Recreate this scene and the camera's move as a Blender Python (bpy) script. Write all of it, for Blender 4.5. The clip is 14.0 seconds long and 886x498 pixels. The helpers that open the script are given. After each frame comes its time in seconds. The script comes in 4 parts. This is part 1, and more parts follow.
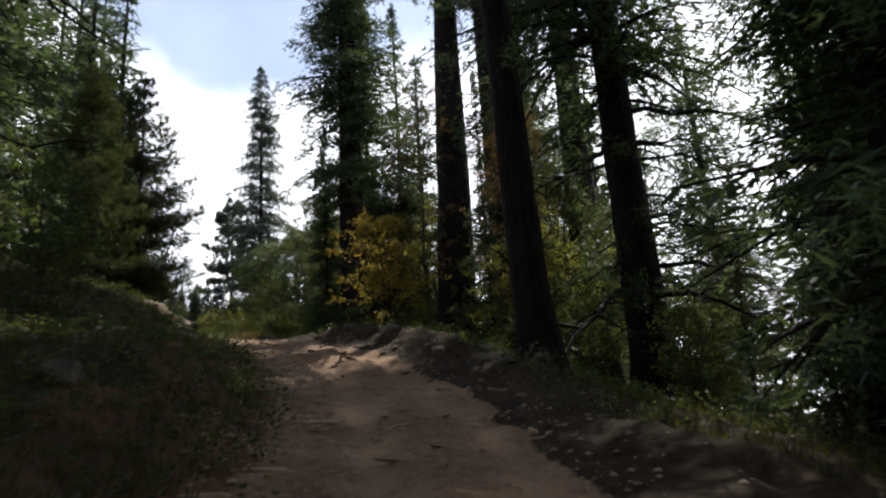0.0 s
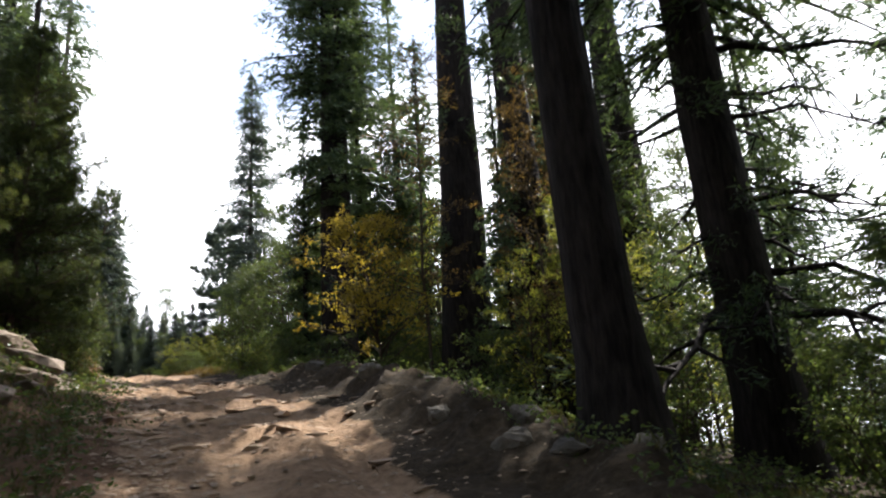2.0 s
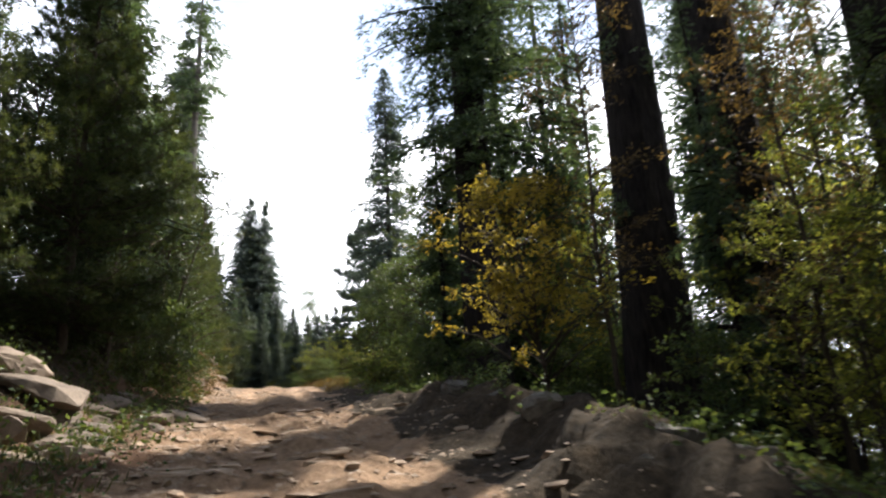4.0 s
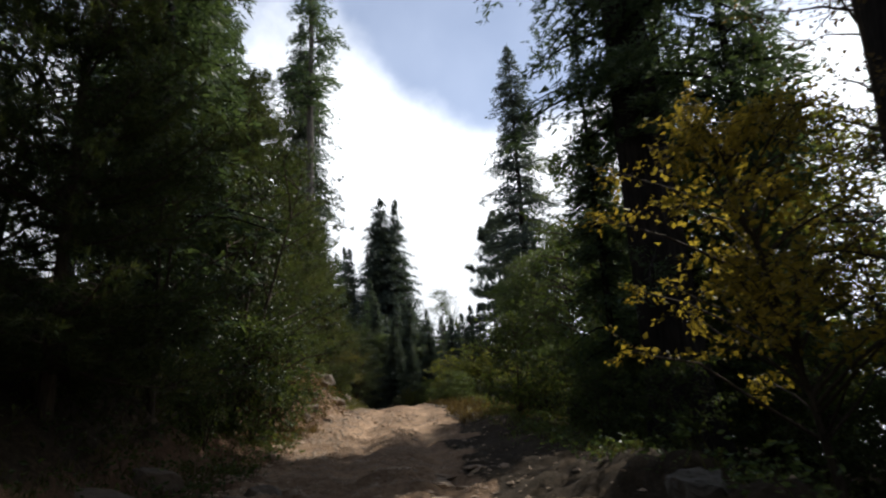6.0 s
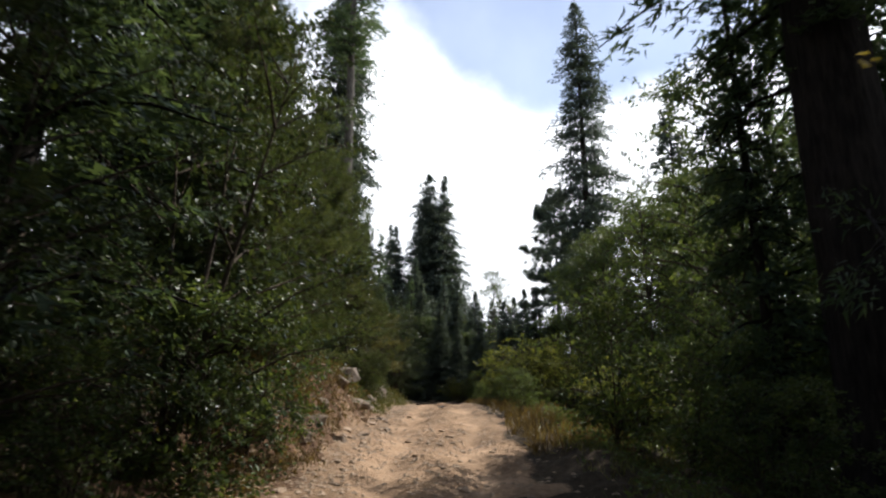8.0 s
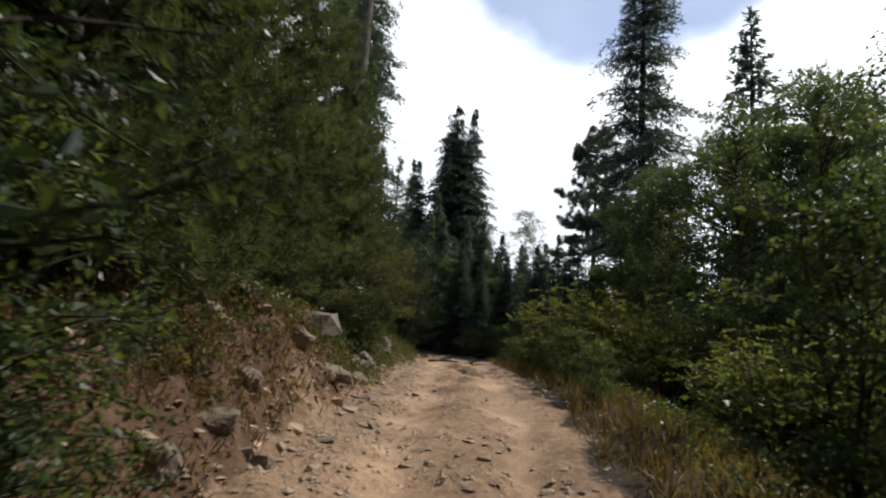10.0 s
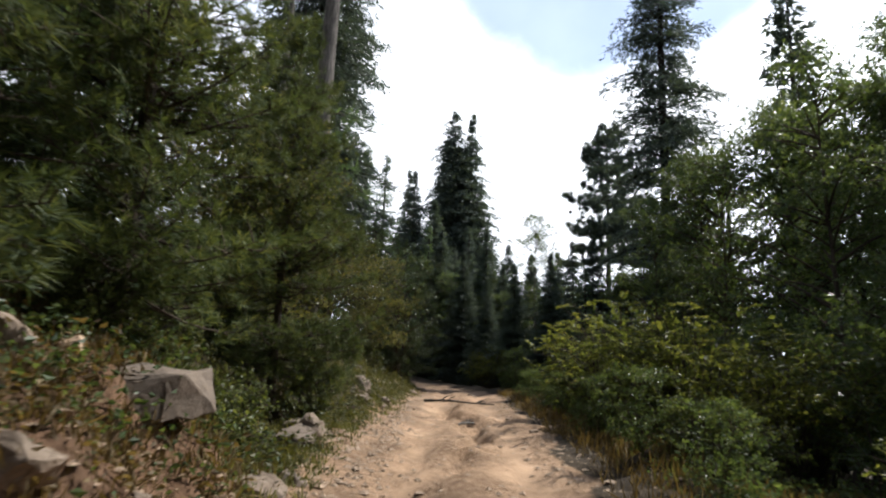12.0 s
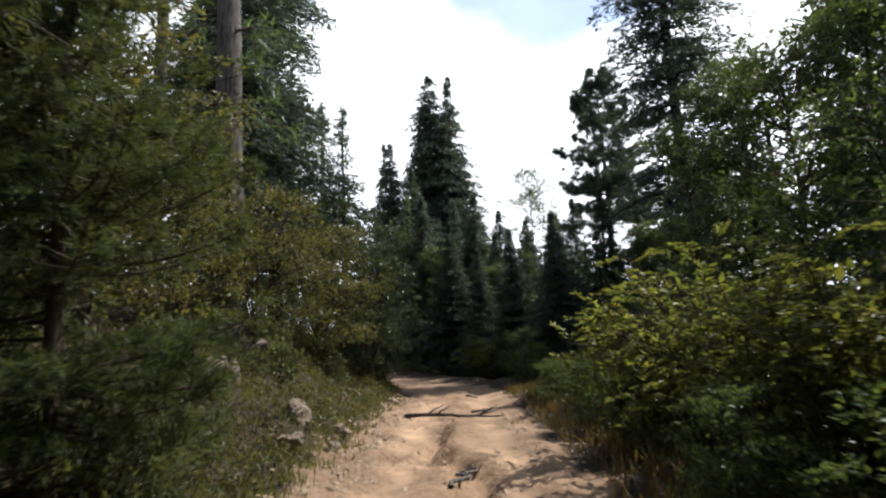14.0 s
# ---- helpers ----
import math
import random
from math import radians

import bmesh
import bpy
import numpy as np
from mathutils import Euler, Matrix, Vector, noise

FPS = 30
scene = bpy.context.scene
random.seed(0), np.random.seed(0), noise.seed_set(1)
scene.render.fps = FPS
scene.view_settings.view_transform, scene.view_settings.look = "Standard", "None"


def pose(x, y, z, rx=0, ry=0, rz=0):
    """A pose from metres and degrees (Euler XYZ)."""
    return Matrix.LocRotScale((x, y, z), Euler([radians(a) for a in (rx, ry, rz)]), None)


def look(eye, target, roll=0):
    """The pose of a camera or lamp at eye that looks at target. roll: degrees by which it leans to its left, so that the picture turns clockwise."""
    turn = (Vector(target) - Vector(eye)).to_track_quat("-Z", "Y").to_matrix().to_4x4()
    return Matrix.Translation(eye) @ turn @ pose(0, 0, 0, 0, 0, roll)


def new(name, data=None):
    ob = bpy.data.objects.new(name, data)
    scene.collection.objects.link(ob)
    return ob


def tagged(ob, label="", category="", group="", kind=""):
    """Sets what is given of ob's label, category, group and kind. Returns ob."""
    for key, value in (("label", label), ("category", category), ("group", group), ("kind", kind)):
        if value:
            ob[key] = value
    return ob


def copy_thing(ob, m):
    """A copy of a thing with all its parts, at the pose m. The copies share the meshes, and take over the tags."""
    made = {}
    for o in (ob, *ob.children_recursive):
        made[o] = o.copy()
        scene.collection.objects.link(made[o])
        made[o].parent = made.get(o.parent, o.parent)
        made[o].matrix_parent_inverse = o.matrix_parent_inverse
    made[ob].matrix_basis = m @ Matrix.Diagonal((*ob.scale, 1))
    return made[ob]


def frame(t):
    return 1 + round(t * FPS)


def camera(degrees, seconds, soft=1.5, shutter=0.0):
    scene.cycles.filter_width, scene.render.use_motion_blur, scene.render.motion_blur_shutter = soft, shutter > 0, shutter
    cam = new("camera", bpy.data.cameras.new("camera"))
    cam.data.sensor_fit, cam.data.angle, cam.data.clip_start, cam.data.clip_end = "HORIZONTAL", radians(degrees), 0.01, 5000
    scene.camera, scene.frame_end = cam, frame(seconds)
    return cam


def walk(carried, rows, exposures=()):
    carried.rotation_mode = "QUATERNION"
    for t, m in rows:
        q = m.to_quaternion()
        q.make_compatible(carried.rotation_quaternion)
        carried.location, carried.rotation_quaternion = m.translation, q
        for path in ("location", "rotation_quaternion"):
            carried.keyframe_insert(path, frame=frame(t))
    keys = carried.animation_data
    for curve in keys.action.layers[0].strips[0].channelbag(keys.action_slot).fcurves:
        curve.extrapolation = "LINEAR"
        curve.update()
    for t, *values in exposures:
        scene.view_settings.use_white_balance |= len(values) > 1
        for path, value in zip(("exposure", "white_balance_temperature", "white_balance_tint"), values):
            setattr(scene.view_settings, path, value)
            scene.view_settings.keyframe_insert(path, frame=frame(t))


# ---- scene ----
cam = camera(67.6, 14.0, 2.2, 0.4)
PATH = [
    (0, (0.0, 0.0, 1.6), (-0.031, 1.937, 2.097), -3.8),
    (0.5, (0.006, 1.641, 1.912), (0.019, 3.562, 2.468), -4.9),
    (1, (0.042, 3.265, 2.149), (0.109, 5.17, 2.754), -4.8),
    (1.5, (-0.061, 4.734, 2.401), (-0.058, 6.645, 2.989), -0.9),
    (2, (-0.07, 6.124, 2.698), (-0.116, 8.04, 3.267), -4.2),
    (2.5, (-0.302, 7.34, 2.854), (-0.409, 9.273, 3.357), -0.6),
    (3, (-0.497, 8.579, 3.158), (-0.716, 10.503, 3.658), -0.8),
    (3.5, (-0.736, 9.706, 3.391), (-1.067, 11.592, 3.966), -1.1),
    (4, (-1.045, 11.027, 3.682), (-1.509, 12.88, 4.274), -3.1),
    (4.2, (-1.181, 11.483, 3.798), (-1.706, 13.332, 4.352), -3.6),
    (6.3, (-3.161, 16.14, 5.139), (-4.039, 17.839, 5.725), -1.8),
    (6.5, (-3.374, 16.562, 5.191), (-4.28, 18.251, 5.762), -1.1),
    (7, (-4.148, 17.868, 5.5), (-5.097, 19.531, 6.078), -0.2),
    (7.5, (-4.815, 18.955, 5.78), (-5.775, 20.602, 6.386), 0.4),
    (8, (-5.466, 20.092, 6.035), (-6.44, 21.749, 6.587), 0.2),
    (8.5, (-6.148, 21.236, 6.243), (-7.123, 22.905, 6.758), -0.5),
    (9, (-7.136, 22.508, 6.433), (-8.154, 24.161, 6.917), 5.7),
    (9.2, (-7.56, 23.17, 6.517), (-8.587, 24.821, 6.985), 5.0),
    (11.3, (-10.667, 28.66, 7.374), (-11.734, 30.311, 7.743), 4.4),
    (11.5, (-10.943, 29.127, 7.474), (-11.996, 30.779, 7.879), 3.4),
    (12, (-11.671, 30.34, 7.648), (-12.718, 31.984, 8.095), 2.4),
    (12.5, (-12.364, 31.523, 7.814), (-13.391, 33.181, 8.256), 1.6),
    (13, (-13.081, 32.93, 7.994), (-14.093, 34.616, 8.359), -1.8),
    (13.5, (-13.75, 34.081, 8.173), (-14.752, 35.775, 8.53), -1.4),
    (14, (-14.511, 35.505, 8.338), (-15.535, 37.178, 8.731), -3.0),
]
EXPOSURES = [
    (0.0, 0.7, 6120, 11), (1.0, 1.3, 6120, 11), (2.0, 1.58, 6160, 11), (4.2, 1.5, 6160, 11), (6.3, 0.2, 6080, 10), (7.0, 0.4, 6080, 10), (7.6, 0.85, 6100, 10),
    (8.4, 0.35, 6100, 10), (9.2, 0.12, 6100, 10), (11.3, 0.8, 5980, 10), (14.0, 0.9, 5980, 10),
]
walk(cam, [(t, look(eye, target, roll)) for t, eye, target, roll in PATH], EXPOSURES)

# ---- light ----
SUN_AZ, SUN_EL = 27.0, 51.0
to_sun = Vector((math.sin(radians(SUN_AZ)) * math.cos(radians(SUN_EL)), math.cos(radians(SUN_AZ)) * math.cos(radians(SUN_EL)), math.sin(radians(SUN_EL))))
sun_data = bpy.data.lights.new("sun", "SUN")
sun_data.energy, sun_data.angle, sun_data.color = 5.0, radians(0.6), (1.0, 0.93, 0.82)
sun = new("sun", sun_data)
sun.matrix_world = look(to_sun * 200, (0, 0, 0))

world = bpy.data.worlds.new("sky")
world.use_nodes = True
scene.world = world
wn, wl = world.node_tree.nodes, world.node_tree.links


def wnode(kind, **values):
    n = wn.new(kind)
    for key, value in values.items():
        n.inputs[key].default_value = value
    return n


sky = wn.new("ShaderNodeTexSky")
sky.sky_type, sky.sun_disc = "NISHITA", False
sky.sun_elevation, sky.sun_rotation = radians(SUN_EL), radians(SUN_AZ)
sky.altitude, sky.dust_density = 2200, 1.5
dim = wn.new("ShaderNodeVectorMath")
dim.operation = "SCALE"
dim.inputs["Scale"].default_value = 0.11
wl.new(sky.outputs[0], dim.inputs[0])
way = wn.new("ShaderNodeTexCoord")
cloud_noise = wnode("ShaderNodeTexNoise", Scale=2.6, Detail=7.0, Roughness=0.55)
wl.new(way.outputs["Generated"], cloud_noise.inputs["Vector"])
split = wn.new("ShaderNodeSeparateXYZ")
wl.new(way.outputs["Generated"], split.inputs[0])
bias = wn.new("ShaderNodeMath")
bias.operation = "MULTIPLY_ADD"
bias.inputs[1].default_value = 0.55
wl.new(cloud_noise.outputs[0], bias.inputs[0])
wl.new(split.outputs["Z"], bias.inputs[2])
opening = wn.new("ShaderNodeVectorMath")
opening.operation = "DOT_PRODUCT"
opening.inputs[1].default_value = Vector((-0.245, 0.74, 0.625)).normalized()
wl.new(way.outputs["Generated"], opening.inputs[0])
thin = wn.new("ShaderNodeMapRange")
for k, v in zip((1, 2, 3, 4), (0.972, 0.996, 0.0, 0.22)):
    thin.inputs[k].default_value = v
wl.new(opening.outputs["Value"], thin.inputs[0])
gap = wn.new("ShaderNodeMath")
wl.new(bias.outputs[0], gap.inputs[0])
wl.new(thin.outputs[0], gap.inputs[1])
cover = wn.new("ShaderNodeMapRange")
cover.interpolation_type = "SMOOTHSTEP"
for k, v in zip((1, 2, 3, 4), (0.72, 0.9, 1.0, 0.2)):
    cover.inputs[k].default_value = v
wl.new(gap.outputs[0], cover.inputs[0])
puff = wnode("ShaderNodeTexNoise", Scale=5.0, Detail=5.0)
wl.new(way.outputs["Generated"], puff.inputs["Vector"])
tone = wn.new("ShaderNodeMapRange")
for k, v in zip((1, 2, 3, 4), (0.3, 0.7, 0.64, 0.97)):
    tone.inputs[k].default_value = v
wl.new(puff.outputs[0], tone.inputs[0])
toward = wn.new("ShaderNodeVectorMath")
toward.operation = "DOT_PRODUCT"
toward.inputs[1].default_value = to_sun
wl.new(way.outputs["Generated"], toward.inputs[0])
glow = wn.new("ShaderNodeMapRange")
for k, v in zip((1, 2, 3, 4), (0.3, 0.7, 0.85, 1.7)):
    glow.inputs[k].default_value = v
wl.new(toward.outputs["Value"], glow.inputs[0])
bright = wn.new("ShaderNodeMath")
bright.operation = "MULTIPLY"
wl.new(tone.outputs[0], bright.inputs[0])
wl.new(glow.outputs[0], bright.inputs[1])
mixer = wn.new("ShaderNodeMix")
mixer.data_type = "RGBA"
wl.new(cover.outputs[0], mixer.inputs[0])
wl.new(dim.outputs[0], mixer.inputs[6])
wl.new(bright.outputs[0], mixer.inputs[7])
wl.new(mixer.outputs[2], wn["Background"].inputs["Color"])
wn["Background"].inputs["Strength"].default_value = 1.0

# ---- materials ----


def material(name):
    m = bpy.data.materials.new(name)
    m.use_nodes = True
    return m, m.node_tree.nodes, m.node_tree.links, m.node_tree.nodes["Principled BSDF"]


def ramp_node(nodes, stops):
    r = nodes.new("ShaderNodeValToRGB")
    e = r.color_ramp.elements
    for n, (at, colour) in enumerate(stops):
        k = e[n] if n < 2 else e.new(at)
        k.position, k.color = at, (*colour, 1)
    return r


def noise_node(nodes, links, scale, detail=5.0, vector=None, rough=0.55):
    n = nodes.new("ShaderNodeTexNoise")
    n.inputs["Scale"].default_value, n.inputs["Detail"].default_value, n.inputs["Roughness"].default_value = scale, detail, rough
    if vector is not None:
        links.new(vector, n.inputs["Vector"])
    return n


def leaf_material(name, dark, mid, light, gloss=0.45, through_light=0.45, shine=0.18):
    """Foliage: colour by leaf and by plant, partly see-through to light."""
    m, nodes, links, bsdf = material(name)
    geo, info = nodes.new("ShaderNodeNewGeometry"), nodes.new("ShaderNodeObjectInfo")
    tc = nodes.new("ShaderNodeTexCoord")
    patch = noise_node(nodes, links, 0.9, 3.0, tc.outputs["Object"])
    mix = nodes.new("ShaderNodeMath")
    mix.operation = "MULTIPLY_ADD"
    mix.inputs[1].default_value = 0.55
    links.new(geo.outputs["Random Per Island"], mix.inputs[0])
    shift = nodes.new("ShaderNodeMath")
    shift.operation = "MULTIPLY_ADD"
    shift.inputs[1].default_value, shift.inputs[2].default_value = 0.9, -0.28
    links.new(patch.outputs[0], shift.inputs[0])
    links.new(shift.outputs[0], mix.inputs[2])
    r = ramp_node(nodes, [(0.0, dark), (1.0, light), (0.5, mid)])
    links.new(mix.outputs[0], r.inputs[0])
    hsv = nodes.new("ShaderNodeHueSaturation")
    val = nodes.new("ShaderNodeMapRange")
    val.inputs[3].default_value, val.inputs[4].default_value = 0.75, 1.25
    links.new(info.outputs["Random"], val.inputs[0])
    links.new(val.outputs[0], hsv.inputs["Value"])
    links.new(r.outputs[0], hsv.inputs["Color"])
    links.new(hsv.outputs[0], bsdf.inputs["Base Color"])
    bsdf.inputs["Roughness"].default_value = gloss
    bsdf.inputs["Specular IOR Level"].default_value = shine
    tr = nodes.new("ShaderNodeBsdfTranslucent")
    warm = nodes.new("ShaderNodeMix")
    warm.data_type, warm.blend_type = "RGBA", "MULTIPLY"
    warm.inputs[0].default_value = 1.0
    warm.inputs[7].default_value = (1.5, 1.35, 0.6, 1)
    links.new(hsv.outputs[0], warm.inputs[6])
    links.new(warm.outputs[2], tr.inputs["Color"])
    both = nodes.new("ShaderNodeMixShader")
    both.inputs[0].default_value = through_light
    links.new(bsdf.outputs[0], both.inputs[1])
    links.new(tr.outputs[0], both.inputs[2])
    links.new(both.outputs[0], nodes["Material Output"].inputs["Surface"])
    return m


def bark_material(name, dark, light, scale=1.0):
    m, nodes, links, bsdf = material(name)
    tc = nodes.new("ShaderNodeTexCoord")
    stretch = nodes.new("ShaderNodeMapping")
    stretch.inputs["Scale"].default_value = (14 * scale, 14 * scale, 2.2 * scale)
    links.new(tc.outputs["Object"], stretch.inputs[0])
    furrow = noise_node(nodes, links, 1.0, 6.0, stretch.outputs[0], 0.65)
    stain = noise_node(nodes, links, 1.3, 3.0, tc.outputs["Object"])
    add = nodes.new("ShaderNodeMath")
    add.operation = "MULTIPLY_ADD"
    add.inputs[1].default_value, add.inputs[2].default_value = 0.5, -0.25
    links.new(stain.outputs[0], add.inputs[0])
    both = nodes.new("ShaderNodeMath")
    links.new(furrow.outputs[0], both.inputs[0])
    links.new(add.outputs[0], both.inputs[1])
    r = ramp_node(nodes, [(0.3, dark), (0.72, light)])
    links.new(both.outputs[0], r.inputs[0])
    links.new(r.outputs[0], bsdf.inputs["Base Color"])
    bump = nodes.new("ShaderNodeBump")
    bump.inputs["Strength"].default_value, bump.inputs["Distance"].default_value = 0.9, 0.04
    links.new(furrow.outputs[0], bump.inputs["Height"])
    links.new(bump.outputs[0], bsdf.inputs["Normal"])
    bsdf.inputs["Roughness"].default_value = 0.95
    bsdf.inputs["Specular IOR Level"].default_value = 0.1
    return m


def stone_material(name, dark, light):
    m, nodes, links, bsdf = material(name)
    tc, info = nodes.new("ShaderNodeTexCoord"), nodes.new("ShaderNodeObjectInfo")
    coarse = noise_node(nodes, links, 2.5, 6.0, tc.outputs["Object"], 0.65)
    fine = noise_node(nodes, links, 28.0, 5.0, tc.outputs["Object"], 0.7)
    mix = nodes.new("ShaderNodeMath")
    mix.operation = "MULTIPLY_ADD"
    mix.inputs[1].default_value = 0.45
    links.new(fine.outputs[0], mix.inputs[0])
    sub = nodes.new("ShaderNodeMath")
    sub.operation = "MULTIPLY_ADD"
    sub.inputs[1].default_value, sub.inputs[2].default_value = 0.9, -0.2
    links.new(coarse.outputs[0], sub.inputs[0])
    links.new(sub.outputs[0], mix.inputs[2])
    r = ramp_node(nodes, [(0.2, dark), (0.75, light)])
    links.new(mix.outputs[0], r.inputs[0])
    hsv = nodes.new("ShaderNodeHueSaturation")
    val = nodes.new("ShaderNodeMapRange")
    val.inputs[3].default_value, val.inputs[4].default_value = 0.7, 1.2
    links.new(info.outputs["Random"], val.inputs[0])
    links.new(val.outputs[0], hsv.inputs["Value"])
    links.new(r.outputs[0], hsv.inputs["Color"])
    links.new(hsv.outputs[0], bsdf.inputs["Base Color"])
    bump = nodes.new("ShaderNodeBump")
    bump.inputs["Strength"].default_value, bump.inputs["Distance"].default_value = 0.7, 0.03
    links.new(mix.outputs[0], bump.inputs["Height"])
    links.new(bump.outputs[0], bsdf.inputs["Normal"])
    bsdf.inputs["Roughness"].default_value = 0.9
    return m


def ground_material():
    """Dusty tan earth on the track, grassy verges, dark needle litter under the trees."""
    m, nodes, links, bsdf = material("ground_earth")
    tc = nodes.new("ShaderNodeTexCoord")
    pos = tc.outputs["Object"]
    road = nodes.new("ShaderNodeAttribute")
    road.attribute_name = "track"
    bank = nodes.new("ShaderNodeAttribute")
    bank.attribute_name = "bare"
    coarse = noise_node(nodes, links, 0.8, 6.0, pos, 0.6)
    fine = noise_node(nodes, links, 9.0, 8.0, pos, 0.7)
    grit = noise_node(nodes, links, 60.0, 4.0, pos, 0.7)
    dirt = ramp_node(nodes, [(0.25, (0.1, 0.061, 0.037)), (0.8, (0.36, 0.245, 0.156)), (0.5, (0.235, 0.152, 0.092))])
    links.new(fine.outputs[0], dirt.inputs[0])
    clay = ramp_node(nodes, [(0.25, (0.06, 0.034, 0.02)), (0.75, (0.18, 0.108, 0.064))])
    links.new(fine.outputs[0], clay.inputs[0])
    litter = ramp_node(nodes, [(0.3, (0.02, 0.014, 0.009)), (0.7, (0.08, 0.056, 0.034)), (0.5, (0.042, 0.031, 0.019))])
    links.new(fine.outputs[0], litter.inputs[0])

    def blend(mask_value, a, b, lo, hi):
        wob = nodes.new("ShaderNodeMath")
        wob.operation = "MULTIPLY_ADD"
        wob.inputs[1].default_value = 0.5
        links.new(fine.outputs[0], wob.inputs[0])
        links.new(mask_value, wob.inputs[2])
        rng = nodes.new("ShaderNodeMapRange")
        rng.inputs[1].default_value, rng.inputs[2].default_value = lo, hi
        links.new(wob.outputs[0], rng.inputs[0])
        mx = nodes.new("ShaderNodeMix")
        mx.data_type = "RGBA"
        links.new(rng.outputs[0], mx.inputs[0])
        links.new(a, mx.inputs[6])
        links.new(b, mx.inputs[7])
        return mx.outputs[2]

    col = blend(bank.outputs["Fac"], litter.outputs[0], clay.outputs[0], 0.6, 0.85)
    wheel = nodes.new("ShaderNodeAttribute")
    wheel.attribute_name = "wheel"
    dust = ramp_node(nodes, [(0.3, (0.27, 0.176, 0.108)), (0.75, (0.39, 0.264, 0.166))])
    links.new(coarse.outputs[0], dust.inputs[0])
    earth = nodes.new("ShaderNodeMix")
    earth.data_type = "RGBA"
    links.new(wheel.outputs["Fac"], earth.inputs[0])
    links.new(dirt.outputs[0], earth.inputs[6])
    links.new(dust.outputs[0], earth.inputs[7])
    col = blend(road.outputs["Fac"], col, earth.outputs[2], 0.65, 0.9)
    tint = nodes.new("ShaderNodeMix")
    tint.data_type, tint.blend_type = "RGBA", "OVERLAY"
    tint.inputs[0].default_value = 0.8
    links.new(col, tint.inputs[6])
    links.new(coarse.outputs[0], tint.inputs[7])
    links.new(tint.outputs[2], bsdf.inputs["Base Color"])
    bump = nodes.new("ShaderNodeBump")
    bump.inputs["Strength"].default_value, bump.inputs["Distance"].default_value = 0.9, 0.08
    add = nodes.new("ShaderNodeMath")
    add.operation = "MULTIPLY_ADD"
    add.inputs[1].default_value = 0.25
    links.new(grit.outputs[0], add.inputs[0])
    links.new(fine.outputs[0], add.inputs[2])
    calm = nodes.new("ShaderNodeMapRange")
    calm.inputs[3].default_value, calm.inputs[4].default_value = 0.9, 0.3
    links.new(wheel.outputs["Fac"], calm.inputs[0])
    links.new(calm.outputs[0], bump.inputs["Strength"])
    links.new(add.outputs[0], bump.inputs["Height"])
    links.new(bump.outputs[0], bsdf.inputs["Normal"])
    bsdf.inputs["Roughness"].default_value = 1.0
    bsdf.inputs["Specular IOR Level"].default_value = 0.15
    return m


GROUND = ground_material()
# Near-black tone puts the unlit side of backlit trunks into the bark colour.
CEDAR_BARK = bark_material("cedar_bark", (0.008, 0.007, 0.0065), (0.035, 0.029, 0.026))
GREY_BARK = bark_material("weathered_bark", (0.036, 0.032, 0.029), (0.14, 0.125, 0.11))
STEM_BARK = bark_material("stem_bark", (0.025, 0.02, 0.016), (0.095, 0.075, 0.055), 2.0)
NEEDLES = leaf_material("dark_needles", (0.028, 0.048, 0.034), (0.058, 0.092, 0.057), (0.115, 0.16, 0.085), 0.5, 0.45)
# Bluer and greyer than the near needles: distance haze put into the colour.
FAR_NEEDLES = leaf_material("hazed_needles", (0.025, 0.037, 0.035), (0.047, 0.067, 0.06), (0.084, 0.11, 0.092), 0.5, 0.3)
PINE_NEEDLES = leaf_material("long_pine_needles", (0.019, 0.031, 0.016), (0.056, 0.076, 0.033), (0.145, 0.156, 0.068), 0.6, 0.34, 0.1)
GREEN_LEAVES = leaf_material("green_leaves", (0.028, 0.0476, 0.0224), (0.063, 0.0924, 0.0364), (0.14, 0.175, 0.063), 0.4, 0.45)
LIME_LEAVES = leaf_material("yellow_green_leaves", (0.055, 0.075, 0.022), (0.145, 0.17, 0.046), (0.3, 0.3, 0.09), 0.45, 0.65)
BUSH_LEAVES = leaf_material("bush_leaves", (0.04, 0.056, 0.018), (0.1, 0.122, 0.036), (0.23, 0.225, 0.07), 0.45, 0.55)
SHRUB_LEAVES = leaf_material("browning_leaves", (0.032, 0.042, 0.018), (0.078, 0.084, 0.032), (0.17, 0.15, 0.062), 0.45, 0.45)
# Darker copy of the green leaves, with the bank's deep shade in its colour.
SHADE_LEAVES = leaf_material("shaded_leaves", (0.018, 0.03, 0.015), (0.042, 0.062, 0.026), (0.095, 0.118, 0.044), 0.38, 0.3, 0.25)
YELLOW_LEAVES = leaf_material("autumn_leaves", (0.085, 0.08, 0.02), (0.22, 0.18, 0.04), (0.34, 0.28, 0.075), 0.45, 0.6)
RUST_LEAVES = leaf_material("rusty_leaves", (0.04, 0.03, 0.017), (0.095, 0.066, 0.035), (0.19, 0.14, 0.065), 0.45, 0.5)
DRY_GRASS = leaf_material("dry_grass", (0.036, 0.025, 0.012), (0.095, 0.068, 0.032), (0.21, 0.16, 0.08), 0.6, 0.35)
VERGE_LEAVES = leaf_material("verge_leaves", (0.03, 0.045, 0.018), (0.075, 0.095, 0.035), (0.17, 0.175, 0.07), 0.45, 0.45)
GRASS = leaf_material("verge_grass", (0.03, 0.036, 0.015), (0.08, 0.085, 0.032), (0.18, 0.165, 0.07), 0.5, 0.4)
# Darker copy of the slab stone; the berm's shade is put into its colour.
SHADED_STONE = stone_material("shaded_stone", (0.03, 0.027, 0.02), (0.15, 0.125, 0.095))
